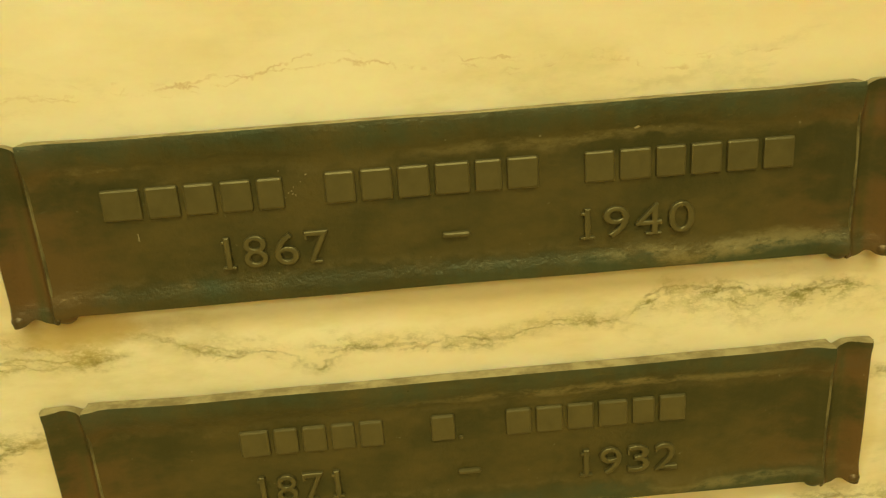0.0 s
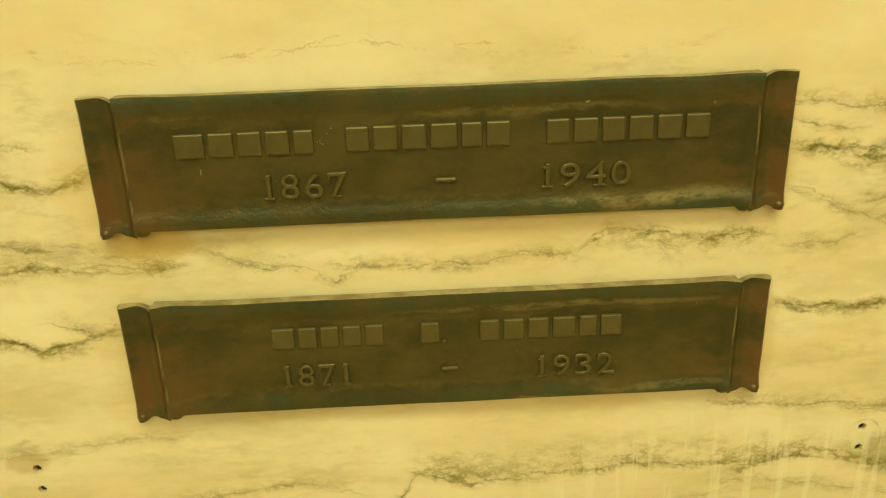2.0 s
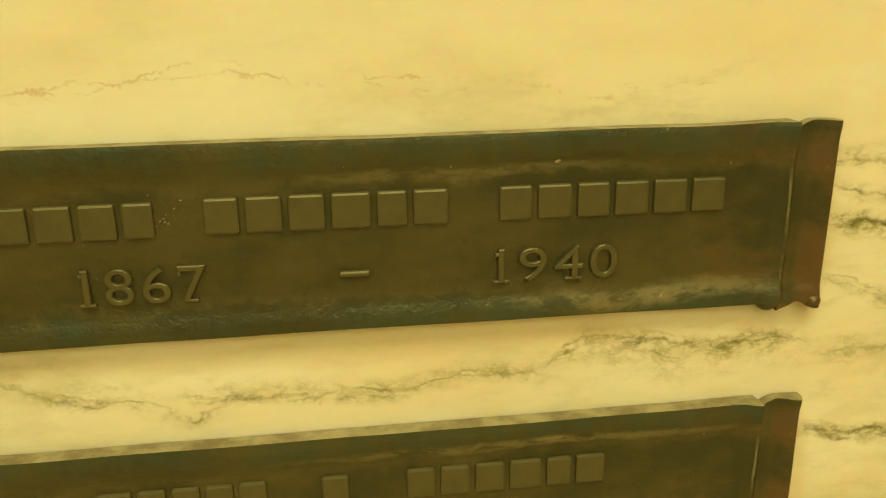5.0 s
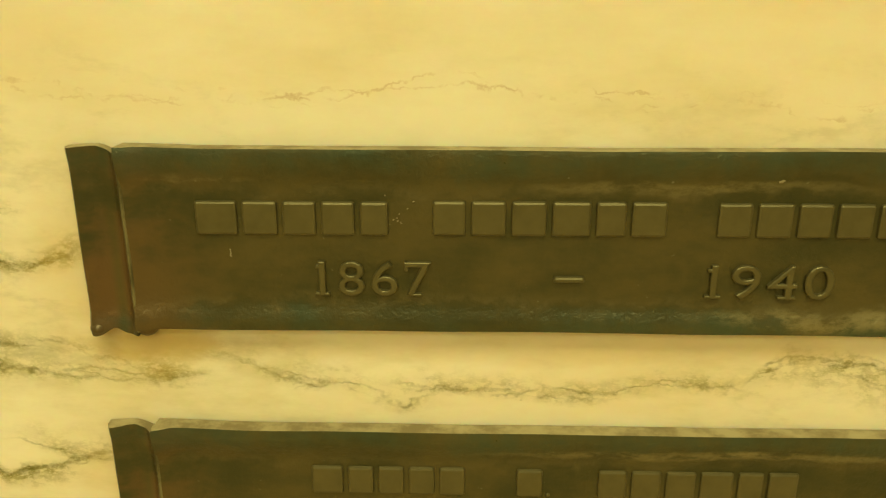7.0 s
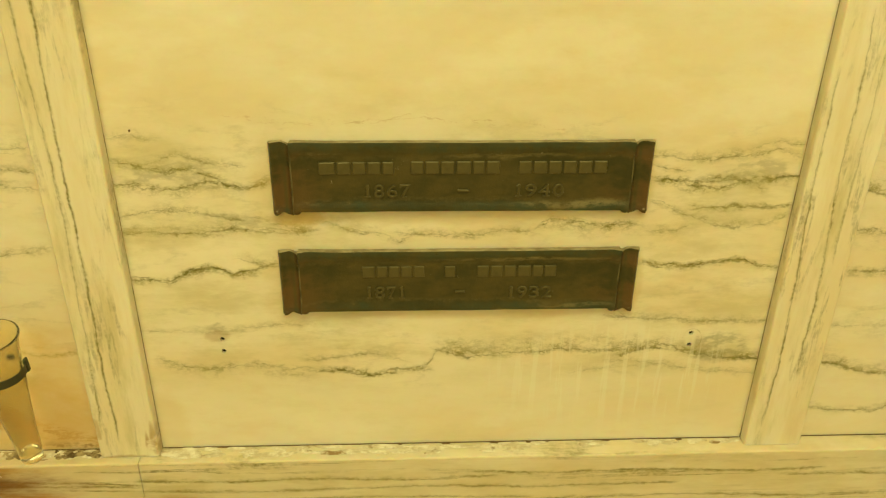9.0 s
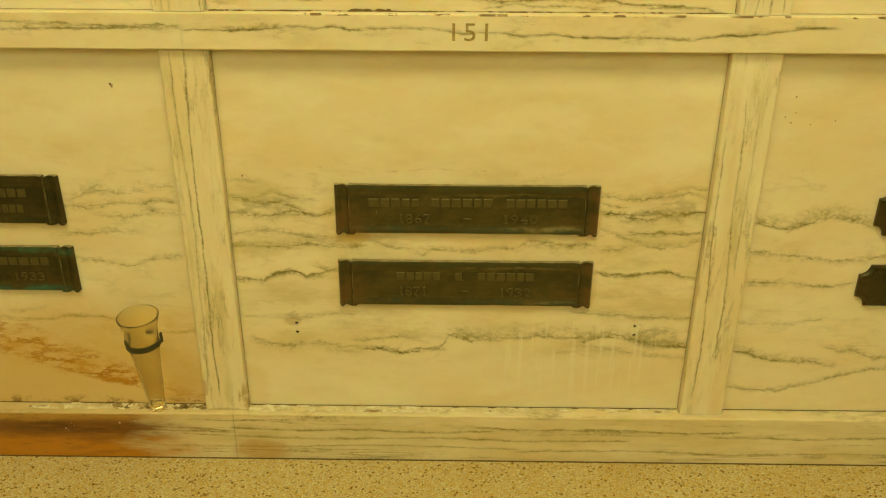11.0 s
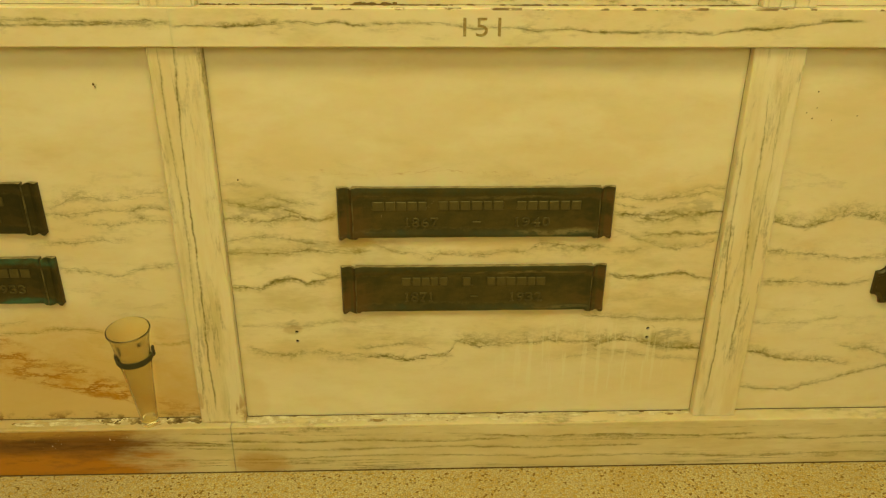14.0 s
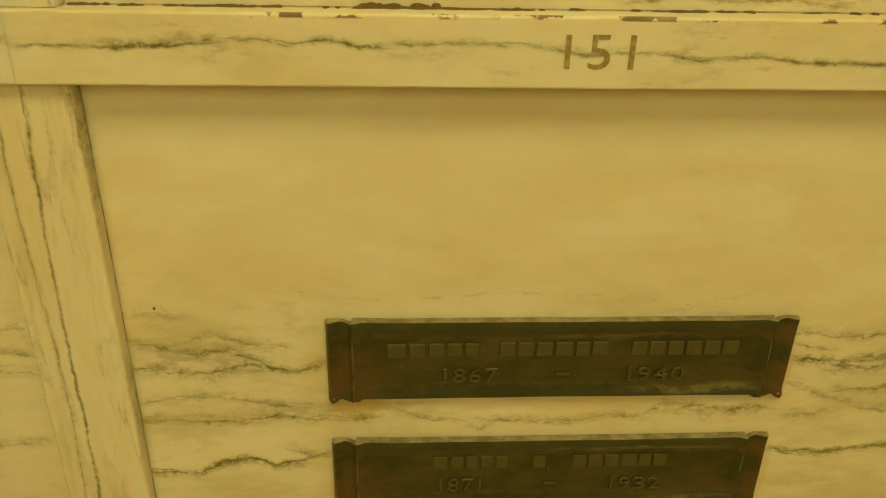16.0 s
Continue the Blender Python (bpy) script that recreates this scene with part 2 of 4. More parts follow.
def left_stains(n, pos, x, z, y, col, brk, c1, c2):
    tilt = n.math("MULTIPLY_ADD", n.math("ADD", x, 0.70), 0.28, z)
    s = spot(n, x, z, -0.70, 0.155, 0.42, 0.17, c1[0], 1.6)
    col = n.mix(n.math("MULTIPLY", s, 0.62), col, (0.64, 0.40, 0.075, 1))
    thread = n.noise(pos, 8, 8, 0.70, (1, 1, 3.0), (2, 0, 5)).outputs["Fac"]
    thread = n.step(n.math("ABSOLUTE", n.math("SUBTRACT", thread, 0.5)), 0.0, 0.040, 1.0, 0.0)
    blotch = n.noise(pos, 24, 8, 0.74, (1, 1, 2.4)).outputs["Fac"]
    for cx, cz, rx, rz, k in ((-0.72, 0.190, 0.20, 0.036, 0.75), (-0.86, 0.225, 0.16, 0.030, 0.60), (-0.64, 0.178, 0.12, 0.022, 0.75), (-0.56, 0.175, 0.12, 0.018, 0.5)):
        where = spot(n, x, tilt, cx, cz, rx, rz, brk, 2.0)
        col = n.mix(n.math("MULTIPLY", n.math("MULTIPLY", where, thread), k), col, (0.40, 0.17, 0.012, 1))
        col = n.mix(n.math("MULTIPLY", n.math("MULTIPLY", where, n.step(blotch, 0.42, 0.62)), k * 0.70), col, (0.56, 0.27, 0.025, 1))
    s = n.math("MULTIPLY", n.step(c2[0], 0.50, 0.60), n.step(n.math("ADD", z, n.math("MULTIPLY", blotch, 0.03)), 0.115, 0.135, 1.0, 0.0))
    col = n.mix(n.math("MULTIPLY", s, 0.8), col, (0.22, 0.10, 0.025, 1))
    s = spot(n, x, z, -0.53, 0.15, 0.07, 0.08, brk, 1.0)
    return n.mix(n.math("MULTIPLY", s, 0.35), col, (0.55, 0.33, 0.09, 1))


def base_stains(n, pos, x, z, y, col, brk, c1, c2):
    run = n.noise(pos, 9, 5, 0.65, (1, 1, 5)).outputs["Fac"]
    # aged tone of the plinth
    col = n.mix(n.step(run, 0.30, 0.75, 0.15, 0.50), col, (0.52, 0.43, 0.20, 1))
    reach = n.math("MULTIPLY_ADD", n.math("SUBTRACT", run, 0.5), 0.30, x)
    far = n.math("MULTIPLY", n.step(reach, -0.62, -0.47, 1.0, 0.0), n.step(z, 0.0935, 0.0965, 1.0, 0.30))
    low = n.math("MULTIPLY_ADD", n.math("SUBTRACT", run, 0.5), 0.035, z)
    rust = n.mix(n.step(low, 0.030, 0.058), (0.52, 0.21, 0.008, 1), (0.21, 0.080, 0.006, 1))
    rust = n.mix(n.step(low, 0.074, 0.092), rust, (0.48, 0.27, 0.065, 1))
    rust = n.mix(n.step(n.noise(pos, 26, 6, 0.7, (1, 1, 4)).outputs["Fac"], 0.45, 0.68, 0.0, 0.4), rust, (0.13, 0.048, 0.006, 1))
    col = n.mix(n.math("MULTIPLY", far, 0.95), col, rust)
    s = n.math("MULTIPLY", n.math("MULTIPLY", spot(n, x, z, -0.70, 0.066, 0.14, 0.018, brk, 2.0), n.step(run, 0.40, 0.62)), 0.65)
    col = n.mix(s, col, (0.07, 0.030, 0.008, 1))
    s = n.math("MULTIPLY", spot(n, x, z, -0.37, 0.02, 0.06, 0.03, brk, 1.5), 0.55)
    col = n.mix(s, col, (0.48, 0.25, 0.045, 1))
    speck = n.noise(pos, 150, 2, 0.5).outputs["Fac"]
    s = n.math("MULTIPLY", n.step(speck, 0.70, 0.76), spot(n, x, z, -0.66, 0.07, 0.14, 0.02))
    col = n.mix(s, col, (0.8, 0.75, 0.6, 1))
    return col


def stile_dirt(n, pos, x, z, y, col, brk, c1, c2):
    # brown dirt drawn up at the foot of the left upright
    for cx, cz, rx, rz, k in ((-0.396, 0.118, 0.006, 0.045, 0.7), (-0.404, 0.112, 0.004, 0.035, 0.7), (-0.430, 0.098, 0.055, 0.006, 0.5), (-0.466, 0.140, 0.006, 0.060, 0.5)):
        col = n.mix(n.math("MULTIPLY", n.math("MULTIPLY", spot(n, x, z, cx, cz, rx, rz, brk, 1.6), n.step(c2[1], 0.40, 0.58)), k), col, (0.38, 0.22, 0.045, 1))
    return col


def rail_chips(n, pos, x, z, y, col, brk, c1, c2):
    chip = n.noise(pos, 24, 4, 0.6, (1, 0.3, 2.0), (4, 0, 1)).outputs["Fac"]
    patch = n.noise(pos, 5.5, 2, 0.5, (1, 0, 0), (2.3, 0, 0)).outputs["Fac"]
    where = n.math("MULTIPLY", n.step(z, 0.7945, 0.7962), n.math("MULTIPLY", n.step(x, -0.34, -0.26), n.step(y, -0.0215, -0.0235)))
    s = n.math("MULTIPLY", n.step(chip, 0.50, 0.53), n.math("MULTIPLY", where, n.step(patch, 0.44, 0.50)))
    return n.mix(n.math("MULTIPLY", s, 0.9), col, (0.15, 0.09, 0.03, 1))


# veins, bed by bed
UPPER_BED_WEST = (
    (-0.391, -0.218, 1.0, 0.85, 4, 0.509, 0.499, 0.492, 0.494, 0.483, 0.471, 0.479),
    (-0.396, -0.271, 1.0, 0.85, -7, 0.478, 0.477, 0.473, 0.471, 0.480, 0.481),
    (-0.392, -0.337, 0.8, 0.4, 5, 0.531, 0.537, 0.533),
    (-0.354, -0.247, 0.7, 0.5, 4, 0.502, 0.513, 0.502, 0.496),
    (-0.389, -0.217, 0.8, 0.55, 5, 0.434, 0.446, 0.442, 0.435, 0.433),
    (-0.396, -0.170, 1.0, 0.75, 6, 0.418, 0.418, 0.415, 0.421, 0.419, 0.417),
    (-0.396, -0.220, 1.3, 1.0, -5, 0.357, 0.355, 0.350, 0.363, 0.368, 0.360, 0.365, 0.376),
    (-0.263, -0.218, 0.9, 0.7, 6, 0.386, 0.376, 0.372),
    (-0.390, -0.174, 0.7, 0.3, 5, 0.283, 0.282, 0.282, 0.289, 0.295),
)
UPPER_BED_EAST = (
    (0.213, 0.389, 0.9, 0.65, 5, 0.511, 0.509, 0.507, 0.509, 0.509, 0.516, 0.507),
    (0.332, 0.391, 0.8, 0.5, 5, 0.517, 0.527, 0.523),
    (0.220, 0.398, 1.2, 0.95, -4, 0.484, 0.481, 0.478, 0.481, 0.480, 0.482, 0.484),
    (0.249, 0.352, 0.9, 0.75, -5, 0.474, 0.474, 0.469, 0.478, 0.470),
    (0.219, 0.261, 0.8, 0.6, 3, 0.498, 0.491, 0.492),
    (0.271, 0.397, 1.2, 0.95, 3, 0.445, 0.448, 0.447, 0.447, 0.450),
    (0.220, 0.389, 0.8, 0.5, 5, 0.454, 0.443, 0.433, 0.424, 0.421, 0.423, 0.438),
    (0.222, 0.278, 0.7, 0.4, 4, 0.415, 0.415, 0.424),
    (0.220, 0.398, 1.4, 1.0, -4, 0.373, 0.368, 0.366, 0.371, 0.376, 0.376, 0.365, 0.360),
)
MIDDLE_BED = (
    (-0.239, -0.192, 0.9, 0.6, 7, 0.425, 0.421, 0.415, 0.412),
    (-0.237, -0.181, 0.8, 0.5, 6, 0.437, 0.429, 0.422, 0.419),
    (-0.165, -0.082, 0.9, 0.6, 6, 0.431, 0.426, 0.419, 0.415, 0.414, 0.410),
    (-0.075, 0.018, 0.8, 0.55, 5, 0.415, 0.413, 0.412, 0.412, 0.413, 0.409),
    (-0.000, 0.082, 0.9, 0.65, 5, 0.413, 0.411, 0.413, 0.416, 0.415, 0.417),
    (0.086, 0.213, 1.0, 0.75, -9, 0.419, 0.433, 0.430, 0.430, 0.427, 0.424, 0.425, 0.421),
    (0.131, 0.156, 0.8, 0.5, -7, 0.422, 0.417, 0.411),
    (-0.079, -0.064, 0.8, 0.7, 2, 0.407, 0.405, 0.409),
)
LOWER_BED = (
    (-0.378, -0.183, 0.9, 0.6, -9, 0.243, 0.230, 0.226, 0.231, 0.229, 0.223, 0.221),
    (-0.183, -0.038, 1.4, 1.0, 5, 0.222, 0.219, 0.217, 0.213, 0.218, 0.220, 0.223),
    (-0.040, -0.026, 1.2, 0.9, 5, 0.224, 0.250),
    (-0.192, -0.068, 0.8, 0.45, 6, 0.236, 0.240, 0.246, 0.235),
    (-0.028, 0.235, 1.0, 0.7, 13, 0.253, 0.241, 0.244, 0.246, 0.246, 0.246, 0.246),
    (0.206, 0.400, 1.3, 1.0, 9, 0.240, 0.247, 0.252, 0.243, 0.239, 0.231, 0.233, 0.229),
    (0.187, 0.400, 0.7, 0.4, 5, 0.230, 0.226, 0.214, 0.210, 0.207),
    (0.182, 0.402, 0.8, 0.55, 5, 0.297, 0.295, 0.291, 0.285, 0.288, 0.287),
    (0.143, 0.247, 0.6, 0.3, 4, 0.212, 0.216, 0.227, 0.223),
)
WEST_VEINS = (
    (-0.656, -0.478, 0.8, 0.45, 11, 0.497, 0.512, 0.510, 0.515, 0.520),
    (-0.677, -0.477, 0.9, 0.55, 5, 0.487, 0.485, 0.491, 0.494, 0.493),
    (-0.613, -0.476, 0.8, 0.5, 5, 0.471, 0.464, 0.474, 0.470),
    (-0.676, -0.542, 0.8, 0.45, 4, 0.441, 0.435, 0.441, 0.439),
    (-0.665, -0.476, 0.9, 0.55, 4, 0.391, 0.389, 0.378, 0.395, 0.398),
    (-0.817, -0.611, 0.8, 0.6, 4, 0.275, 0.272, 0.275, 0.280, 0.280, 0.270),
    (-0.794, -0.733, 0.7, 0.4, 3, 0.289, 0.295),
    (-0.548, -0.472, 0.8, 0.5, 3, 0.254, 0.247, 0.253),
)
EAST_VEINS = (
    (0.469, 0.669, 1.0, 0.75, 12, 0.465, 0.460, 0.458, 0.471, 0.482, 0.477, 0.466),
    (0.474, 0.705, 0.9, 0.55, -6, 0.414, 0.410, 0.410, 0.405, 0.399, 0.402, 0.408),
    (0.473, 0.659, 0.9, 0.55, -6, 0.356, 0.360, 0.357, 0.352, 0.359),
    (0.470, 0.625, 0.7, 0.35, 5, 0.279, 0.278, 0.280, 0.291),
    (0.468, 0.659, 1.0, 0.7, 7, 0.228, 0.215, 0.207, 0.205, 0.199, 0.193),
    (0.464, 0.762, 1.0, 0.55, 5, 0.151, 0.144, 0.143, 0.155, 0.174, 0.185, 0.193),
    (0.631, 0.757, 0.9, 0.6, 6, 0.234, 0.226, 0.224, 0.210, 0.214),
)
TOP_VEINS = (
    (-0.388, -0.194, 1.0, 0.8, -4, 0.847, 0.847, 0.838, 0.838, 0.840, 0.842, 0.838, 0.837),
    (-0.201, -0.020, 1.0, 0.8, 6, 0.837, 0.835, 0.836, 0.832, 0.828, 0.824, 0.824, 0.834),
    (-0.024, 0.151, 1.1, 0.85, -5, 0.830, 0.820, 0.814, 0.814, 0.815, 0.816, 0.818, 0.820),
    (0.143, 0.384, 1.1, 0.85, -5, 0.819, 0.816, 0.816, 0.808, 0.806, 0.807, 0.806, 0.797),
    (-0.390, -0.135, 0.7, 0.5, 4, 0.825, 0.821, 0.821, 0.823, 0.813, 0.819, 0.820, 0.832),
    (0.022, 0.191, 0.8, 0.6, 4, 0.804, 0.811, 0.805, 0.807, 0.804),
    (0.476, 0.527, 1.0, 0.7, 4, 0.864, 0.867, 0.872),
    (0.020, 0.246, 0.6, 0.3, 4, 0.855, 0.853, 0.854, 0.852, 0.853),
)
RAIL_VEINS = (
    (-0.489, -0.425, 1.2, 0.8, 4, 0.780, 0.780, 0.775),
    (-0.422, -0.275, 1.2, 0.85, 6, 0.772, 0.774, 0.773, 0.775, 0.779),
    (-0.275, -0.155, 0.9, 0.75, 4, 0.780, 0.780, 0.776, 0.780, 0.775, 0.774),
    (-0.155, 0.043, 0.9, 0.6, 5, 0.777, 0.779, 0.778, 0.772, 0.772),
    (0.043, 0.241, 1.1, 0.85, 4, 0.772, 0.768, 0.771, 0.766, 0.765, 0.767),
    (0.241, 0.534, 1.1, 0.85, 4, 0.767, 0.766, 0.763, 0.769, 0.771, 0.776, 0.781, 0.781),
)
STILE_VEINS = (
    (0.130, 0.746, 1.1, 0.95, 3, -0.440, -0.441, -0.438, -0.437, -0.437, -0.434, -0.428),
    (0.142, 0.746, 0.9, 0.7, 3, -0.459, -0.454, -0.451, -0.447, -0.449, -0.453, -0.452),
    (0.463, 0.747, 0.8, 0.6, 2, -0.389, -0.388, -0.392, -0.395),
    (0.137, 0.609, 1.0, 0.8, 2, 0.410, 0.413, 0.410, 0.405, 0.401, 0.401),
    (0.220, 0.671, 1.0, 0.8, 4, 0.439, 0.441, 0.436, 0.429, 0.429, 0.424),
    (0.385, 0.654, 0.8, 0.6, 2, 0.448, 0.447, 0.448, 0.446),
)
M_CENTRE = marble("marble_centre", UPPER_BED_WEST + UPPER_BED_EAST + MIDDLE_BED + LOWER_BED, wisps=0.14, seed=1.0, extra=centre_stains_and_shade,
    brown=((-0.16, 0.05, 0.5, 0.75, 1, 0.553, 0.551, 0.556, 0.548, 0.552), (-0.26, -0.10, 0.45, 0.5, 1, 0.556, 0.549, 0.546, 0.551),
           (0.02, 0.16, 0.4, 0.45, 1, 0.545, 0.551, 0.543, 0.548)))
M_LEFT = marble("marble_left", WEST_VEINS, wisps=0.16, seed=4.0, extra=left_stains)
M_RIGHT = marble("marble_right", EAST_VEINS, wisps=0.14, seed=7.0)
M_UPPER = marble("marble_upper", TOP_VEINS + ((-0.80, -0.47, 1.2, 0.8, 5, 0.835, 0.828, 0.840, 0.845),), wisps=0.35, band=(0.78, 1.1), seed=11.0, spread=0.6)
UPPER_STILE_VEINS = (
    (0.80, 1.45, 0.9, 0.8, 3, -0.441, -0.447, -0.452, -0.456), (0.80, 1.45, 0.8, 0.7, 2, -0.452, -0.458, -0.460),
    (0.80, 1.45, 0.9, 0.85, 2, -0.395, -0.400, -0.404, -0.408), (0.80, 1.45, 0.9, 0.7, 3, 0.437, 0.444, 0.447), (0.80, 1.45, 0.9, 0.7, 2, 0.456, 0.462, 0.463))
M_STILE = marble("marble_stile", STILE_VEINS + UPPER_STILE_VEINS, wisps=0.42, band=None, upright=True, seed=2.0, extra=stile_dirt)
M_RAIL = marble("marble_rail", RAIL_VEINS + ((-1.3, -0.46, 1.1, 0.7, 7, 0.774, 0.777, 0.772, 0.776), (-0.80, -0.43, 1.0, 0.65, -6, 0.782, 0.784, 0.779, 0.776)), wisps=0.40, band=(0.74, 0.80), seed=3.0, clouds=0.35, extra=rail_chips, spread=0.35)
M_BASE = marble("marble_base", (
    (-0.42, 0.05, 1.2, 0.8, 5, 0.069, 0.064, 0.068, 0.062, 0.066), (0.02, 0.50, 1.2, 0.8, -5, 0.074, 0.070, 0.073, 0.067, 0.070),
    (0.45, 0.95, 1.1, 0.7, 5, 0.060, 0.056, 0.061, 0.055), (-0.42, 0.30, 1.1, 0.7, 4, 0.050, 0.046, 0.051, 0.045, 0.048),
    (-0.80, -0.42, 1.0, 0.75, 3, 0.072, 0.075, 0.068, 0.062), (-0.70, -0.42, 0.9, 0.7, 3, 0.060, 0.063, 0.058), (-0.60, 0.10, 0.8, 0.6, 3, 0.030, 0.027, 0.033, 0.028),
    (0.10, 0.90, 1.0, 0.7, 4, 0.022, 0.027, 0.020, 0.025, 0.018)),
    wisps=0.75, band=(-0.05, 0.12), seed=6.0, extra=base_stains, bed=(0.55, 3, 13), spread=0.4, clouds=0.6)
M_WALL = marble("marble_plain", (), wisps=0.25, band=None, seed=9.0)


def bronze(name, green=0.5, red=0.35, patina=(0.050, 0.074, 0.042, 1), scuffs=(), red_from=0.36, dark=0.0):
    m, n, bsdf = material(name, 0.42, 0.35)
    tc = n.node("ShaderNodeTexCoord")
    pos = tc.outputs["Object"]
    gen = n.node("ShaderNodeSeparateXYZ", {"Vector": tc.outputs["Generated"]}).outputs
    a = n.noise(pos, 14, 5, 0.65, (1, 1, 1.8)).outputs["Fac"]
    b = n.noise(pos, 90, 5, 0.7).outputs["Fac"]
    col = n.mix(n.step(a, 0.35, 0.65), (0.046, 0.044, 0.013, 1), (0.096, 0.075, 0.023, 1))
    col = n.mix(dark, col, (0.016, 0.016, 0.006, 1))
    # verdigris gathers along the top and bottom edges in a wavering band
    zz = n.math("MULTIPLY_ADD", n.math("SUBTRACT", a, 0.5), 0.42, n.math("MULTIPLY_ADD", n.math("SUBTRACT", b, 0.5), 0.12, gen["Z"]))
    rim = n.math("MAXIMUM", n.step(zz, 0.80, 0.93), n.step(zz, 0.08, 0.17, 1.0, 0.0))
    col = n.mix(n.math("MULTIPLY", n.math("MULTIPLY", rim, n.step(n.noise(pos, 11, 6, 0.72).outputs["Fac"], 0.40, 0.62, 0.05, 1.0)), green), col, patina)
    edge = n.math("MAXIMUM", n.step(n.math("ABSOLUTE", n.math("SUBTRACT", zz, 0.175)), 0.0, 0.055, 1.0, 0.0), n.step(n.math("ABSOLUTE", n.math("SUBTRACT", zz, 0.78)), 0.0, 0.06, 0.7, 0.0))
    col = n.mix(n.math("MULTIPLY", n.math("MULTIPLY", edge, n.step(b, 0.35, 0.65)), 0.32), col, (0.17, 0.140, 0.065, 1))
    xs = n.math("ABSOLUTE", n.math("SUBTRACT", gen["X"], 0.5))
    r = n.math("MULTIPLY", n.step(xs, red_from, red_from + 0.14), n.step(a, 0.40, 0.60))
    col = n.mix(n.math("MULTIPLY", r, red), col, (0.17, 0.070, 0.028, 1))
    fleck = n.step(n.noise(pos, 240, 2, 0.5).outputs["Fac"], 0.73, 0.80)
    col = n.mix(n.math("MULTIPLY", fleck, 0.5), col, (0.26, 0.25, 0.16, 1))
    n.put(n.math("MULTIPLY_ADD", b, 0.30, 0.20), bsdf.inputs["Roughness"])
    xz = n.node("ShaderNodeSeparateXYZ", {"Vector": pos}).outputs
    rag = n.noise(pos, 60, 6, 0.72, (1, 1, 2)).outputs["Fac"]
    for cx, cz, rx, rz, k in scuffs:
        s = n.math("MULTIPLY", spot(n, xz["X"], n.math("MULTIPLY_ADD", n.math("SUBTRACT", a, 0.5), 0.02, xz["Z"]), cx, cz, rx, rz, rag, 1.6), n.step(rag, 0.38, 0.62))
        col = n.mix(n.math("MULTIPLY", s, k), col, (0.24, 0.20, 0.095, 1))
    pits = n.noise(pos, 420, 3, 0.6).outputs["Fac"]
    brush = n.noise(pos, 160, 4, 0.6, (1, 1, 0.12)).outputs["Fac"]
    col = n.mix(n.step(brush, 0.48, 0.72, 0.0, 0.10), col, (0.115, 0.094, 0.038, 1))
    n.put(col, bsdf.inputs["Base Color"])
    rise = n.math("ADD", n.math("ADD", b, n.math("MULTIPLY", a, 1.5)), n.math("ADD", n.math("MULTIPLY", pits, 0.7), n.math("MULTIPLY", brush, 0.15)))
    bump = n.node("ShaderNodeBump", {"Strength": 0.55, "Distance": 0.0009, "Height": rise})
    n.put(bump.outputs[0], bsdf.inputs["Normal"])
    return m


M_BRONZE = bronze("bronze_brown", 0.8, 0.25, scuffs=((0.13, 0.012, 0.085, 0.006, 0.9), (0.16, 0.016, 0.03, 0.006, 0.7), (0.05, 0.070, 0.09, 0.004, 0.45), (-0.16, 0.073, 0.03, 0.003, 0.4)))
M_BRONZE_LOWER = bronze("bronze_brown_lower", 0.75, 0.25, scuffs=((0.08, 0.073, 0.14, 0.004, 0.7), (0.09, 0.075, 0.012, 0.003, 0.9), (0.14, 0.010, 0.07, 0.004, 0.6), (0.06, 0.006, 0.02, 0.002, 0.8)))
M_BRONZE_END = bronze("bronze_scroll", 0.6, 0.42, red_from=-0.02)
M_VERDIGRIS = bronze("bronze_verdigris", 1.0, 0.2, (0.050, 0.150, 0.105, 1), dark=0.35)
M_DARK_BRONZE = bronze("bronze_dark", 0.15, 0.1, dark=0.5)
M_LETTER, _n, _b = material("bronze_lettering", 0.34, 0.45)
_p = _n.node("ShaderNodeTexCoord").outputs["Object"]
_n.put(_n.mix(_n.noise(_p, 120, 4, 0.6).outputs["Fac"], (0.080, 0.069, 0.026, 1), (0.145, 0.122, 0.052, 1)), _b.inputs["Base Color"])

M_FOLD, _n, _b = material("bronze_fold", 0.45, 0.4)
_p = _n.node("ShaderNodeTexCoord").outputs["Object"]
_n.put(_n.mix(_n.step(_n.noise(_p, 60, 5, 0.65).outputs["Fac"], 0.35, 0.65), (0.080, 0.070, 0.030, 1), (0.21, 0.185, 0.095, 1)), _b.inputs["Base Color"])

M_DUSTY, _n, _b = material("bronze_dusty_top", 0.75, 0.1)
_p = _n.node("ShaderNodeTexCoord").outputs["Object"]
_n.put(_n.mix(_n.step(_n.noise(_p, 70, 5, 0.65).outputs["Fac"], 0.35, 0.65), (0.20, 0.16, 0.08, 1), (0.36, 0.31, 0.18, 1)), _b.inputs["Base Color"])

M_ENGRAVED, _n, _b = material("engraved_gilt_worn", 0.7)
_p = _n.node("ShaderNodeTexCoord").outputs["Object"]
_n.put(_n.mix(_n.step(_n.noise(_p, 160, 4, 0.6).outputs["Fac"], 0.4, 0.65), (0.30, 0.21, 0.075, 1), (0.44, 0.35, 0.17, 1)), _b.inputs["Base Color"])

# near-black that paints the shade down the screw holes
M_HOLE_SHADE, _n, _b = material("hole_shade", 0.9)
_p = _n.node("ShaderNodeTexCoord").outputs["Object"]
_n.put(_n.mix(_n.noise(_p, 300, 3).outputs["Fac"], (0.02, 0.016, 0.01, 1), (0.05, 0.035, 0.015, 1)), _b.inputs["Base Color"])

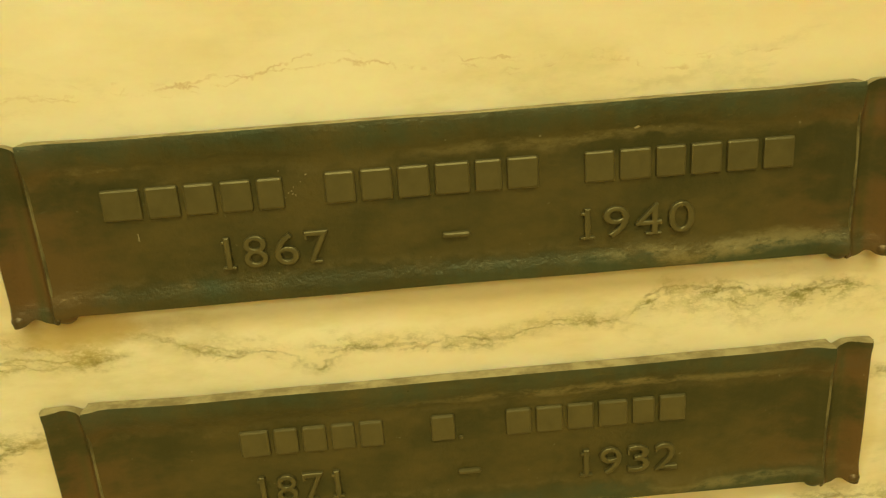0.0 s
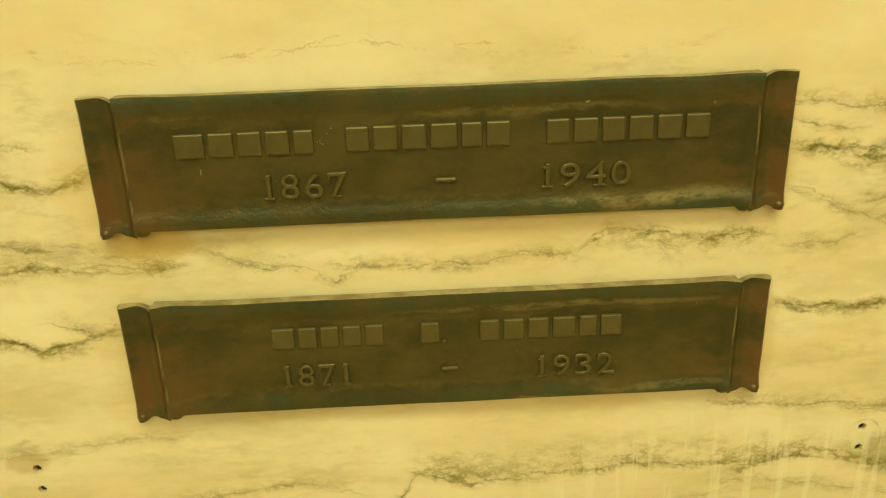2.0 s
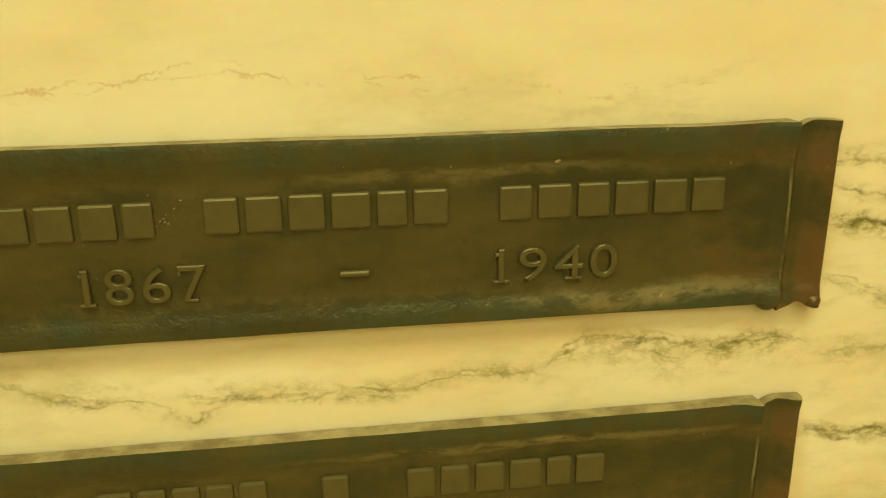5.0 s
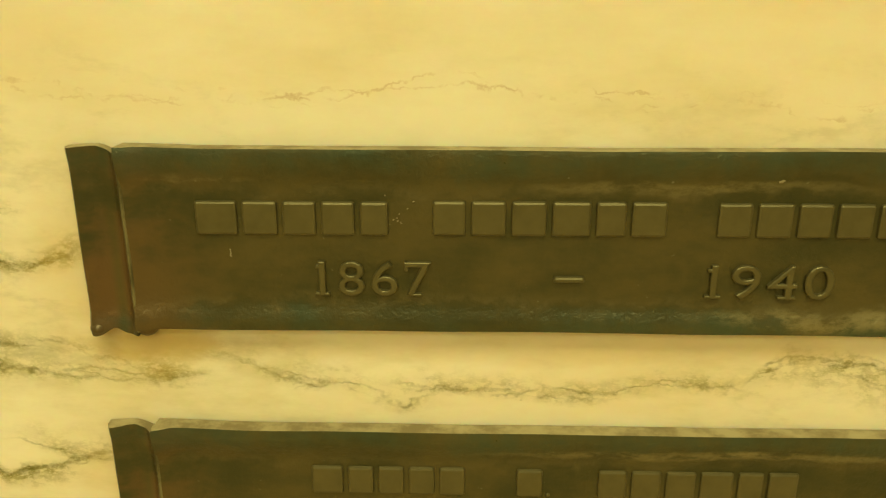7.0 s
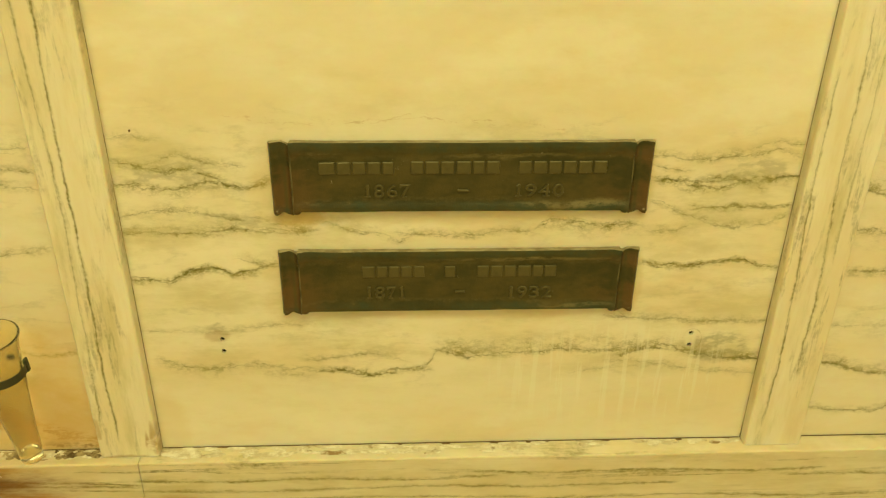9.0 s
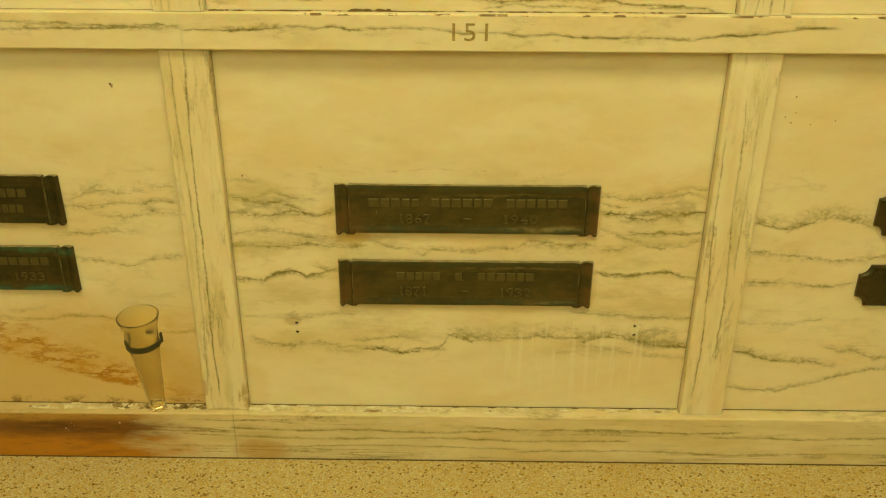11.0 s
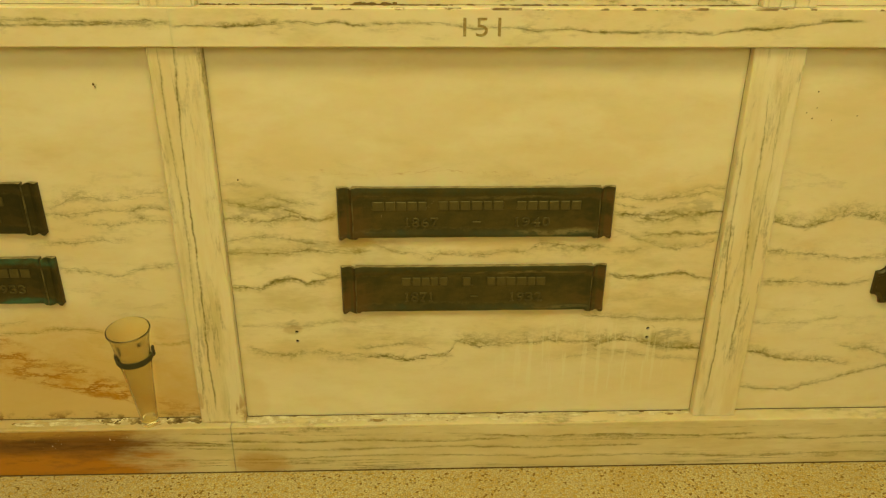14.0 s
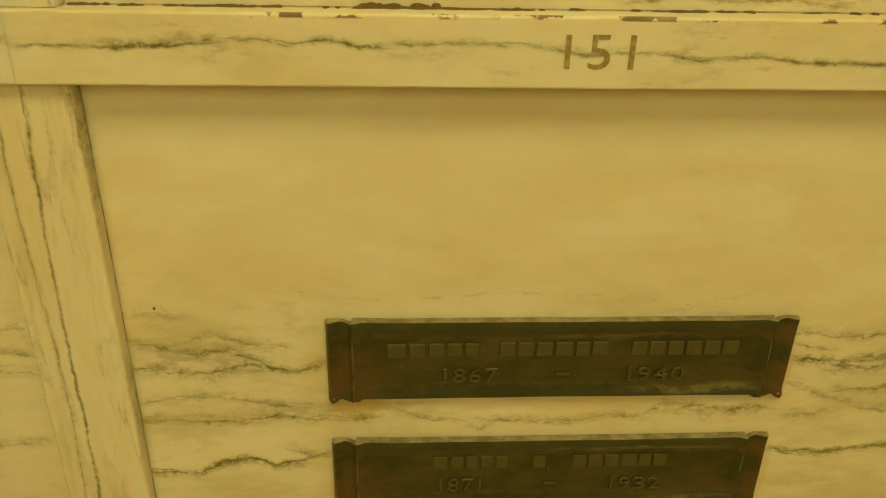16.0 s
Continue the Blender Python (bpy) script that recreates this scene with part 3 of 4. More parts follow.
M_GROUT, _n, _b = material("grout_chalky", 0.9)
_p = _n.node("ShaderNodeTexCoord").outputs["Object"]
_g = _n.noise(_p, 45, 6, 0.7).outputs["Fac"]
_c = _n.mix(_n.step(_g, 0.40, 0.6), (0.56, 0.48, 0.33, 1), (0.78, 0.73, 0.60, 1))
_c = _n.mix(_n.step(_n.noise(_p, 28, 5, 0.7, None, (3, 1, 0)).outputs["Fac"], 0.56, 0.66), _c, (0.30, 0.20, 0.09, 1))
_n.put(_c, _b.inputs["Base Color"])
_n.put(_n.node("ShaderNodeBump", {"Strength": 0.5, "Distance": 0.002, "Height": _g}).outputs[0], _b.inputs["Normal"])

M_RUST, _n, _b = material("joint_residue", 0.95)
_p = _n.node("ShaderNodeTexCoord").outputs["Object"]
_n.put(_n.mix(_n.noise(_p, 200, 4, 0.7).outputs["Fac"], (0.07, 0.045, 0.02, 1), (0.24, 0.15, 0.06, 1)), _b.inputs["Base Color"])

M_DIRT, _n, _b = material("ledge_dirt", 0.85)
_p = _n.node("ShaderNodeTexCoord").outputs["Object"]
_n.put(_n.mix(_n.step(_n.noise(_p, 75, 6, 0.7).outputs["Fac"], 0.38, 0.66), (0.10, 0.062, 0.020, 1), (0.46, 0.36, 0.19, 1)), _b.inputs["Base Color"])

# brown for joint strips: painted shade beside the stiles, grime above the rail
M_SHADE_GRIME, _n, _b = material("joint_shade_and_grime", 0.9)
_p = _n.node("ShaderNodeTexCoord").outputs["Object"]
_n.put(_n.mix(_n.step(_n.noise(_p, 40, 5, 0.7).outputs["Fac"], 0.4, 0.6), (0.26, 0.19, 0.085, 1), (0.56, 0.46, 0.27, 1)), _b.inputs["Base Color"])

# pebbly floor
M_FLOOR, _n, _b = material("aggregate_floor", 0.85)
_b.inputs["Specular IOR Level"].default_value = 0.15
_p = _n.node("ShaderNodeTexCoord").outputs["Object"]
_w = _n.noise(_p, 60, 2, 0.5).outputs["Color"]
_pw = _n.node("ShaderNodeMixRGB", {"Fac": 0.004, "Color1": _p, "Color2": _w}).outputs[0]
_v = _n.node("ShaderNodeTexVoronoi", {"Vector": _pw, "Scale": 240.0}, feature="F1")
_ve = _n.node("ShaderNodeTexVoronoi", {"Vector": _pw, "Scale": 240.0}, feature="DISTANCE_TO_EDGE")
_r = _n.node("ShaderNodeSeparateColor", {"Color": _v.outputs["Color"]}).outputs
_c = _n.mix(_r[0], (0.86, 0.63, 0.22, 1), (0.97, 0.90, 0.60, 1))
_c = _n.mix(_n.step(_r[1], 0.62, 0.74), _c, (0.90, 0.79, 0.52, 1))
_c = _n.mix(_n.step(_r[2], 0.92, 0.97), _c, (0.34, 0.19, 0.07, 1))
_c = _n.mix(_n.step(_ve.outputs["Distance"], 0.02, 0.14, 0.62, 0.0), _c, (0.46, 0.28, 0.08, 1))
_lg = _n.noise(_p, 5, 5, 0.6).outputs["Fac"]
_c = _n.mix(_n.step(_lg, 0.45, 0.75, 0.0, 0.30), _c, (0.70, 0.46, 0.14, 1))
_n.put(_c, _b.inputs["Base Color"])
_n.put(_n.node("ShaderNodeBump", {"Strength": 0.9, "Distance": 0.0025, "Height": _n.step(_ve.outputs["Distance"], 0.0, 0.25)}).outputs[0], _b.inputs["Normal"])

# dull brown chosen for unseen walls and ceiling to limit bounce
M_DARK_SURROUND, _n, _b = material("dark_surround", 0.85)
_p = _n.node("ShaderNodeTexCoord").outputs["Object"]
_n.put(_n.mix(_n.noise(_p, 4, 6, 0.6).outputs["Fac"], (0.24, 0.20, 0.14, 1), (0.32, 0.27, 0.19, 1)), _b.inputs["Base Color"])

# made-up dark tone for the unseen far wall, cuts bounced light
M_DARK_FAR, _n, _b = material("dark_far_wall", 0.6)
_p = _n.node("ShaderNodeTexCoord").outputs["Object"]
_n.put(_n.mix(_n.noise(_p, 5, 6, 0.65).outputs["Fac"], (0.13, 0.11, 0.08, 1), (0.24, 0.20, 0.15, 1)), _b.inputs["Base Color"])

M_GLASS, _n, _b = material("cloudy_glass", 0.12)
_b.inputs["Transmission Weight"].default_value = 0.97
_b.inputs["IOR"].default_value = 1.36
_p = _n.node("ShaderNodeTexCoord").outputs["Object"]
_n.put(_n.mix(_n.noise(_p, 30, 5, 0.65).outputs["Fac"], (0.84, 0.80, 0.63, 1), (0.72, 0.65, 0.45, 1)), _b.inputs["Base Color"])
_n.put(_n.step(_n.noise(_p, 24, 5, 0.65, (1, 1, 0.5)).outputs["Fac"], 0.30, 0.75, 0.05, 0.20), _b.inputs["Roughness"])

M_CLIP, _n, _b = material("blackened_metal", 0.5, 0.6)
_p = _n.node("ShaderNodeTexCoord").outputs["Object"]
_n.put(_n.mix(_n.noise(_p, 80, 4, 0.6).outputs["Fac"], (0.045, 0.047, 0.030, 1), (0.105, 0.105, 0.065, 1)), _b.inputs["Base Color"])


# ---- mesh helpers ----
def link(name, bm, mat, parent=None, label="", smooth=False):
    bmesh.ops.recalc_face_normals(bm, faces=bm.faces)
    if smooth:
        for e in bm.edges:
            if len(e.link_faces) == 2 and e.calc_face_angle(0.0) > 0.7:
                e.smooth = False
    me = bpy.data.meshes.new(name)
    bm.to_mesh(me)
    bm.free()
    for p in me.polygons:
        p.use_smooth = smooth
    me.materials.append(mat)
    ob = new(name, me)
    ob.parent = parent
    if label:
        ob["label"] = label
    return ob


def part(name, bm, mat, parent, label="", smooth=False):
    return link(name, bm, mat, parent, label, smooth)


def add_box(bm, x0, x1, y0, y1, z0, z1, bevel=0.0, segments=2):
    m = Matrix.LocRotScale(((x0 + x1) / 2, (y0 + y1) / 2, (z0 + z1) / 2), None, (x1 - x0, y1 - y0, z1 - z0))
    r = bmesh.ops.create_cube(bm, size=1.0, matrix=m)
    if bevel:
        edges = {e for v in r["verts"] for e in v.link_edges}
        bmesh.ops.bevel(bm, geom=list(edges), offset=bevel, segments=segments, profile=0.5, affect="EDGES")
    return bm


def box(x0, x1, y0, y1, z0, z1, bevel=0.0):
    return add_box(bmesh.new(), x0, x1, y0, y1, z0, z1, bevel)


def empty(name, x, y, z):
    ob = new(name)
    ob.location = (x, y, z)
    ob.empty_display_size = 0.05
    return ob


def worn_bar(x0, x1, y0, y1, z0, z1, upright, bevel=0.0022, cuts=36, wear=0.0006, seed=0):
    """A dressed stone bar with eased arrises that waver a little along its length."""
    bm = bmesh.new()
    prof = []
    lo, hi = (x0, x1) if upright else (z0, z1)
    b = bevel
    # profile across the face, front arrises eased
    for a, d in ((lo, y1), (lo, y0 + b), (lo + b * 0.3, y0 + b * 0.3), (lo + b, y0), (hi - b, y0), (hi - b * 0.3, y0 + b * 0.3), (hi, y0 + b), (hi, y1)):
        prof.append((a, d))
    s0, s1 = (z0, z1) if upright else (x0, x1)
    rings = []
    for i in range(cuts + 1):
        s = s0 + (s1 - s0) * i / cuts
        ring = []
        for k, (a, d) in enumerate(prof):
            nz = noise.noise(Vector((s * 40, k * 0.9 + seed, 3.1))) * wear if 0 < k < 7 else 0.0
            nip = max(0.0, noise.noise(Vector((s * 95, k * 2.3 + seed, 9.0))) - 0.45) * wear * 5 if k in (2, 5) else 0.0
            ring.append(bm.verts.new((a, d + nz + nip, s) if upright else (s, d + nz + nip, a)))
        rings.append(ring)
    for r0, r1 in zip(rings, rings[1:]):
        for k in range(7):
            bm.faces.new((r0[k], r0[k + 1], r1[k + 1], r1[k]))
        bm.faces.new((r0[7], r0[0], r1[0], r1[7]))
    bm.faces.new(rings[0])
    bm.faces.new(list(reversed(rings[-1])))
    return bm


# ---- room ----
FLOOR_FRONT = -2.9
floor = tagged(link("floor", box(-3.0, 3.0, FLOOR_FRONT, 0.2, -0.12, 0.0), M_FLOOR), "tan exposed pebble aggregate floor", "floor", kind="structure")
# unseen far wall, kept dark against bounce; the long high opening holds the fill lamp
bm = bmesh.new()
for x0, x1, z0, z1 in ((-3.0, 3.0, 0.0, 1.55), (-3.0, 3.0, 2.75, 3.0), (-3.0, -2.0, 1.55, 2.75), (2.0, 3.0, 1.55, 2.75)):
    add_box(bm, x0, x1, FLOOR_FRONT - 0.2, FLOOR_FRONT, z0, z1)
wall_south = tagged(link("wall_south", bm, M_DARK_FAR), "unseen plain wall kept dark, opened for the fill lamp", "wall", kind="structure")
# end walls out of view, dark to keep contrast on the crypt wall
wall_east = tagged(link("wall_east", box(3.0, 3.2, FLOOR_FRONT - 0.2, 0.2, 0.0, 3.0), M_DARK_SURROUND), "unseen plain wall kept dark to cut bounced light", "wall", kind="structure")
wall_west = tagged(link("wall_west", box(-3.2, -3.0, FLOOR_FRONT - 0.2, 0.2, 0.0, 3.0), M_DARK_SURROUND), "unseen plain wall kept dark to cut bounced light", "wall", kind="structure")
# unseen ceiling with a long skylight opening, dark so that it bounces little
bm = bmesh.new()
for x0, x1, y0, y1 in ((-3.2, 3.2, -0.97, 0.2), (-3.2, 3.2, FLOOR_FRONT - 0.2, -2.03), (-3.2, -1.85, -2.03, -0.97), (1.85, 3.2, -2.03, -0.97)):
    add_box(bm, x0, x1, y0, y1, 3.0, 3.15)
add_box(bm, -1.85, 1.85, -2.03, -0.97, 3.16, 3.2)
ceiling = tagged(link("ceiling", bm, M_DARK_SURROUND), "unseen ceiling kept dark, with a long skylight opening", "ceiling", kind="structure")

# ---- crypt wall ----
LEDGE, RAIL0, RAIL1 = 0.099, 0.745, 0.7985
TOP0, TOP1 = 1.445, 1.4985
STILE_F, RAIL_F, BASE_F = -0.017, -0.026, -0.030
bm = bmesh.new()
add_box(bm, -3.0, 3.0, 0.034, 0.2, 0.0, 3.0)
add_box(bm, -3.0, 3.0, 0.0, 0.034, 1.4995, 3.0)
add_box(bm, -3.0, -1.30, 0.0, 0.034, 0.0, 1.4985)
add_box(bm, 1.30, 3.0, 0.0, 0.034, 0.0, 1.4985)
wall_north = tagged(link("wall_north", bm, M_WALL), "cream marble crypt wall framed by veined stiles and rails", "wall", kind="structure")


def panel_with_holes(x0, x1, z0, z1, holes, r=0.0031, depth=0.014, back=0.033):
    """A flat slab whose face has round screw holes sunk into it."""
    bm = bmesh.new()
    pad = 0.007
    xs = sorted({x0, x1} | {v for hx, hz in holes for v in (hx - pad, hx + pad)})
    zs = sorted({z0, z1} | {v for hx, hz in holes for v in (hz - pad, hz + pad)})
    cache = {}

    def v(x, y, z):
        k = (round(x, 5), round(y, 5), round(z, 5))
        if k not in cache:
            cache[k] = bm.verts.new((x, y, z))
        return cache[k]

    for xa, xb in zip(xs, xs[1:]):
        for za, zb in zip(zs, zs[1:]):
            inside = [h for h in holes if xa - 1e-6 < h[0] - pad < xa + 1e-6 and za - 1e-6 < h[1] - pad < za + 1e-6]
            if not inside:
                bm.faces.new((v(xa, 0, za), v(xb, 0, za), v(xb, 0, zb), v(xa, 0, zb)))
                continue
            hx, hz = inside[0]
            outer = [v(xa, 0, za), v(xb, 0, za), v(xb, 0, zb), v(xa, 0, zb)]
            count = 16
            rag = [r * (1 + 0.12 * math.sin(3 * i + hx * 90)) for i in range(count)]
            ring = [bm.verts.new((hx + rag[i] * math.cos(math.tau * i / count - 0.75 * math.pi), 0, hz + rag[i] * math.sin(math.tau * i / count - 0.75 * math.pi))) for i in range(count)]
            deep = [bm.verts.new((q.co.x, depth, q.co.z)) for q in ring]
            for s in range(4):
                seg = [ring[(s * 4 + i) % count] for i in range(5)]
                a, b = outer[s].co, outer[(s + 1) % 4].co
                side = [outer[s]] + [bm.verts.new(a.lerp(b, k / 4)) for k in (1, 2, 3)] + [outer[(s + 1) % 4]]
                for k in range(4):
                    bm.faces.new((side[k], side[k + 1], seg[k + 1], seg[k]))
            for i in range(count):
                bm.faces.new((ring[i], ring[(i + 1) % count], deep[(i + 1) % count], deep[i]))
            bm.faces.new(deep)
    corners = [(x0, z0), (x1, z0), (x1, z1), (x0, z1)]
    b = [bm.verts.new((x, back, z)) for x, z in corners]
    f = [v(x, 0, z) for x, z in corners]
    bm.faces.new(list(reversed(b)))
    for i in range(4):
        j = (i + 1) % 4
        bm.faces.new((f[i], b[i], b[j], f[j]))
    return bm


HOLES = [(-0.2945, 0.2703), (-0.2945, 0.2525), (0.2980, 0.2703), (0.2980, 0.2525)]
GAP = 0.0015
panel = part("panel", panel_with_holes(-0.4300 + GAP, 0.4300 - GAP, LEDGE + 0.001, RAIL0 + 0.01, HOLES), M_CENTRE, wall_north,
             "cream marble panel with grey veins and small screw holes")
part("panel", box(-1.2995, -0.4300 - GAP, 0.0, 0.033, LEDGE + 0.001, RAIL0 + 0.01), M_LEFT, wall_north, "cream marble panel with orange rust stains low down")
part("panel", box(0.4300 + GAP, 1.2995, 0.0, 0.033, LEDGE + 0.001, RAIL0 + 0.01), M_RIGHT, wall_north, "cream marble panel with soft grey veins")
for x0, x1 in ((-1.2995, -0.4315), (-0.4285, 0.4285), (0.4315, 1.2995)):
    part("panel", box(x0, x1, 0.0, 0.033, RAIL1 - 0.012, TOP0 + 0.005), M_UPPER, wall_north, "cream marble panel with a dark vein near its foot")
# plugs in the holes, coloured near black for the shade inside
for hx, hz in HOLES:
    bm = bmesh.new()
    bmesh.ops.create_cone(bm, cap_ends=True, segments=14, radius1=0.0028, radius2=0.0028, depth=0.010, matrix=pose(hx, 0.0085, hz, 90))
    part("hole_plug", bm, M_HOLE_SHADE, panel, "dark plug standing for the shade in a screw hole")

# stiles
for x0, x1, s in ((-0.468, -0.3925, 1), (0.3925, 0.469, 2)):
    part("stile", worn_bar(x0, x1, STILE_F, -0.0005, LEDGE + 0.0005, RAIL0 - 0.0005, True, 0.0026, 60, seed=s), M_STILE, wall_north, "upright marble stile with dark vertical veins")
    part("stile", worn_bar(x0, x1, STILE_F, -0.0005, RAIL1 + 0.0005, TOP0 - 0.0005, True, 0.0026, 60, seed=s + 5), M_STILE, wall_north, "upright marble stile with dark vertical veins")

# thin strips whose brown stands for the shade in the joints beside the stiles
for x0, x1 in ((-0.3925, -0.3919), (0.3919, 0.3925), (-0.4686, -0.4680), (0.4690, 0.4696)):
    for z0, z1 in ((LEDGE + 0.001, RAIL0 - 0.001), (RAIL1 + 0.001, TOP0 - 0.001)):
        part("joint_line", box(x0, x1, -0.0008, -0.0002, z0, z1), M_SHADE_GRIME, wall_north, "thin dark strip painting the shade in a stone joint")

for x0, x1 in ((-1.2, -0.470), (-0.390, 0.390), (0.471, 1.2)):
    part("joint_line", box(x0, x1, -0.0010, -0.0002, LEDGE + 0.0003, LEDGE + 0.0013), M_RUST, wall_north, "dark line of grime in the joint above the plinth")
    part("joint_line", box(x0, x1, -0.0010, -0.0002, RAIL1 + 0.0003, RAIL1 + 0.0010), M_SHADE_GRIME, wall_north)

part("joint_line", box(-1.2, 1.2, BASE_F - 0.0012, BASE_F - 0.0002, 0.0002, 0.0022), M_RUST, wall_north, "thin dark line where plinth and floor meet")
# rails and plinth stones, jointed over the left stile
for x0, x1, s in ((-1.2995, -0.42716, 3), (-0.42700, 1.2995, 4)):
    part("rail", worn_bar(x0, x1, RAIL_F, -0.0003, RAIL0, RAIL1, False, 0.0018, 120, 0.0005, s), M_RAIL, wall_north, "horizontal marble rail with chipped brown upper edge")
    part("rail", worn_bar(x0, x1, RAIL_F, -0.0003, TOP0, TOP1, False, 0.0018, 40, 0.0005, s), M_WALL, wall_north, "horizontal marble rail")
for x0, x1, s in ((-1.2995, -0.4172, 6), (-0.4163, 1.2995, 7)):
    part("plinth_stone", worn_bar(x0, x1, BASE_F, 0.033, 0.0, LEDGE, False, 0.0020, 120, 0.0006, s), M_BASE, wall_north,
         "rust-stained marble plinth stone" if x1 < 0 else "aged marble plinth stone with long grey veins")


def crust(x0, x1, y0, y1, z, height, count, seed, size=(0.004, 0.016)):
    """Broken lumps of mortar or residue lying along a joint."""
    rnd = random.Random(seed)
    bm = bmesh.new()
    for _ in range(count):
        cx, cy = rnd.uniform(x0, x1), rnd.uniform(y0, y1)
        w, d, h = rnd.uniform(*size), rnd.uniform(0.002, 0.005), rnd.uniform(0.4, 1.0) * height
        k = 9
        top = bm.verts.new((cx, cy, z + h))
        low = []
        for i in range(k):
            a = math.tau * i / k
            j = rnd.uniform(0.6, 1.25)
            low.append(bm.verts.new((cx + math.cos(a) * w * j, min(cy + math.sin(a) * d * j, -0.0004), z)))
        mid = [bm.verts.new((cx + (q.co.x - cx) * 0.6, min(cy + (q.co.y - cy) * 0.6, -0.0004), z + h * rnd.uniform(0.6, 0.95))) for q in low]
        for i in range(k):
            j = (i + 1) % k
            bm.faces.new((low[i], low[j], mid[j], mid[i]))
            bm.faces.new((mid[i], mid[j], top))
        bm.faces.new(list(reversed(low)))
    return bm


tagged(part("grout", crust(-0.385, 0.10, -0.020, -0.002, LEDGE - 0.0002, 0.0022, 90, 5, (0.006, 0.022)), M_GROUT, wall_north, "chalky broken grout on the plinth ledge"), kind="stuff")
tagged(part("grout", crust(-0.80, -0.475, -0.018, -0.002, LEDGE - 0.0002, 0.0026, 60, 6, (0.006, 0.020)), M_GROUT, wall_north, "stained chalky grout on the plinth ledge"), kind="stuff")
tagged(part("grout", crust(0.10, 0.385, -0.010, -0.001, LEDGE - 0.0002, 0.0014, 30, 7, (0.004, 0.016)), M_GROUT, wall_north), kind="stuff")
tagged(part("residue", crust(-0.33, 0.36, -0.0022, -0.0008, RAIL1 - 0.0002, 0.0022, 34, 8, (0.002, 0.009)), M_RUST, wall_north, "dark brown residue in the joint above the rail"), kind="stuff")
for k, (xa, xb) in enumerate(((-0.385, -0.335), (-0.320, -0.255), (-0.115, -0.045), (0.060, 0.085), (0.325, 0.385))):
    tagged(part("residue", crust(xa, xb, -0.0030, -0.0008, RAIL1 - 0.0002, 0.0022, 12, 40 + k, (0.003, 0.011)), M_RUST, wall_north, "dark brown residue in the joint above the rail"), kind="stuff")
tagged(part("residue", crust(-0.18, -0.12, -0.0026, -0.0008, RAIL1 - 0.0002, 0.0045, 14, 9, (0.004, 0.014)), M_RUST, wall_north), kind="stuff")
tagged(part("dirt", crust(-0.640, -0.575, -0.016, -0.002, LEDGE - 0.0002, 0.0030, 34, 14, (0.003, 0.010)), M_DIRT, wall_north, "brown damp dirt on the plinth ledge"), kind="stuff")
tagged(part("dirt", crust(-0.530, -0.472, -0.016, -0.002, LEDGE - 0.0002, 0.0030, 34, 15, (0.003, 0.010)), M_DIRT, wall_north, "brown damp dirt on the plinth ledge"), kind="stuff")
tagged(part("residue", crust(-0.385, 0.385, -0.0014, -0.0006, LEDGE - 0.0002, 0.0012, 14, 10, (0.003, 0.009)), M_RUST, wall_north, "thin dark dirt in the joint above the plinth"), kind="stuff")


# ---- lettering ----
def text_mesh(body, x0, x1, z0, z1, y, raise_by, bevel=0.0):
    """Characters in the built-in font, fitted to a box on the wall, raised towards the room."""
    cu = bpy.data.curves.new("lettering", "FONT")
    cu.body, cu.size, cu.extrude, cu.bevel_depth, cu.bevel_resolution = body, 1.0, 0.06, 0.035 if bevel else 0.0, 2
    cu.resolution_u, cu.space_character, cu.offset = 4, 1.12, bevel - (0.035 if bevel else 0.0)
    tmp = new("lettering", cu)
    me = bpy.data.meshes.new_from_object(tmp.evaluated_get(bpy.context.evaluated_depsgraph_get()))
    bpy.data.objects.remove(tmp)
    bm = bmesh.new()
    bm.from_mesh(me)
    bpy.data.meshes.remove(me)
    ax = [min(v.co[i] for v in bm.verts) for i in range(3)]
    bx = [max(v.co[i] for v in bm.verts) for i in range(3)]
    for v in bm.verts:
        u, w, d = ((v.co[i] - ax[i]) / (bx[i] - ax[i]) for i in range(3))
        v.co = (x0 + u * (x1 - x0), y - raise_by * d, z0 + w * (z1 - z0))
    return bm


engraving = part("crypt_number", text_mesh("151", -0.0262, 0.0262, 0.7600, 0.7855, RAIL_F + 0.002, 0.0023), M_ENGRAVED, wall_north, "worn gilt number cut in the rail")


# ---- bronze plaques ----
def smooth01(v, lo, hi):
    t = max(0.0, min(1.0, (v - lo) / (hi - lo)))
    return t * t * (3 - 2 * t)


def sheet(x0, x1, nx, nz, top, bottom, front, back=-0.0004):
    """A solid casting: its face follows front(x, z), between the outlines bottom(x) and top(x)."""
    bm = bmesh.new()
    rows, backs = [], []
    for i in range(nx + 1):
        x = x0 + (x1 - x0) * i / nx
        zb, zt = bottom(x), top(x)
        rows.append([bm.verts.new((x, front(x, zb + (zt - zb) * j / nz, j / nz), zb + (zt - zb) * j / nz)) for j in range(nz + 1)])
        backs.append((bm.verts.new((x, back, zb)), bm.verts.new((x, back, zt))))
    for a, b in zip(rows, rows[1:]):
        for j in range(nz):
            bm.faces.new((a[j], b[j], b[j + 1], a[j + 1]))
    for (a, b), ra, rb in zip(zip(backs, backs[1:]), rows, rows[1:]):
        bm.faces.new((a[0], b[0], rb[0], ra[0]))
        bm.faces.new((a[1], ra[-1], rb[-1], b[1]))
        bm.faces.new((a[0], a[1], b[1], b[0]))
    bm.faces.new([backs[0][0]] + rows[0] + [backs[0][1]])
    bm.faces.new([backs[-1][1]] + list(reversed(rows[-1])) + [backs[-1][0]])
    return bm


FACE = -0.0062


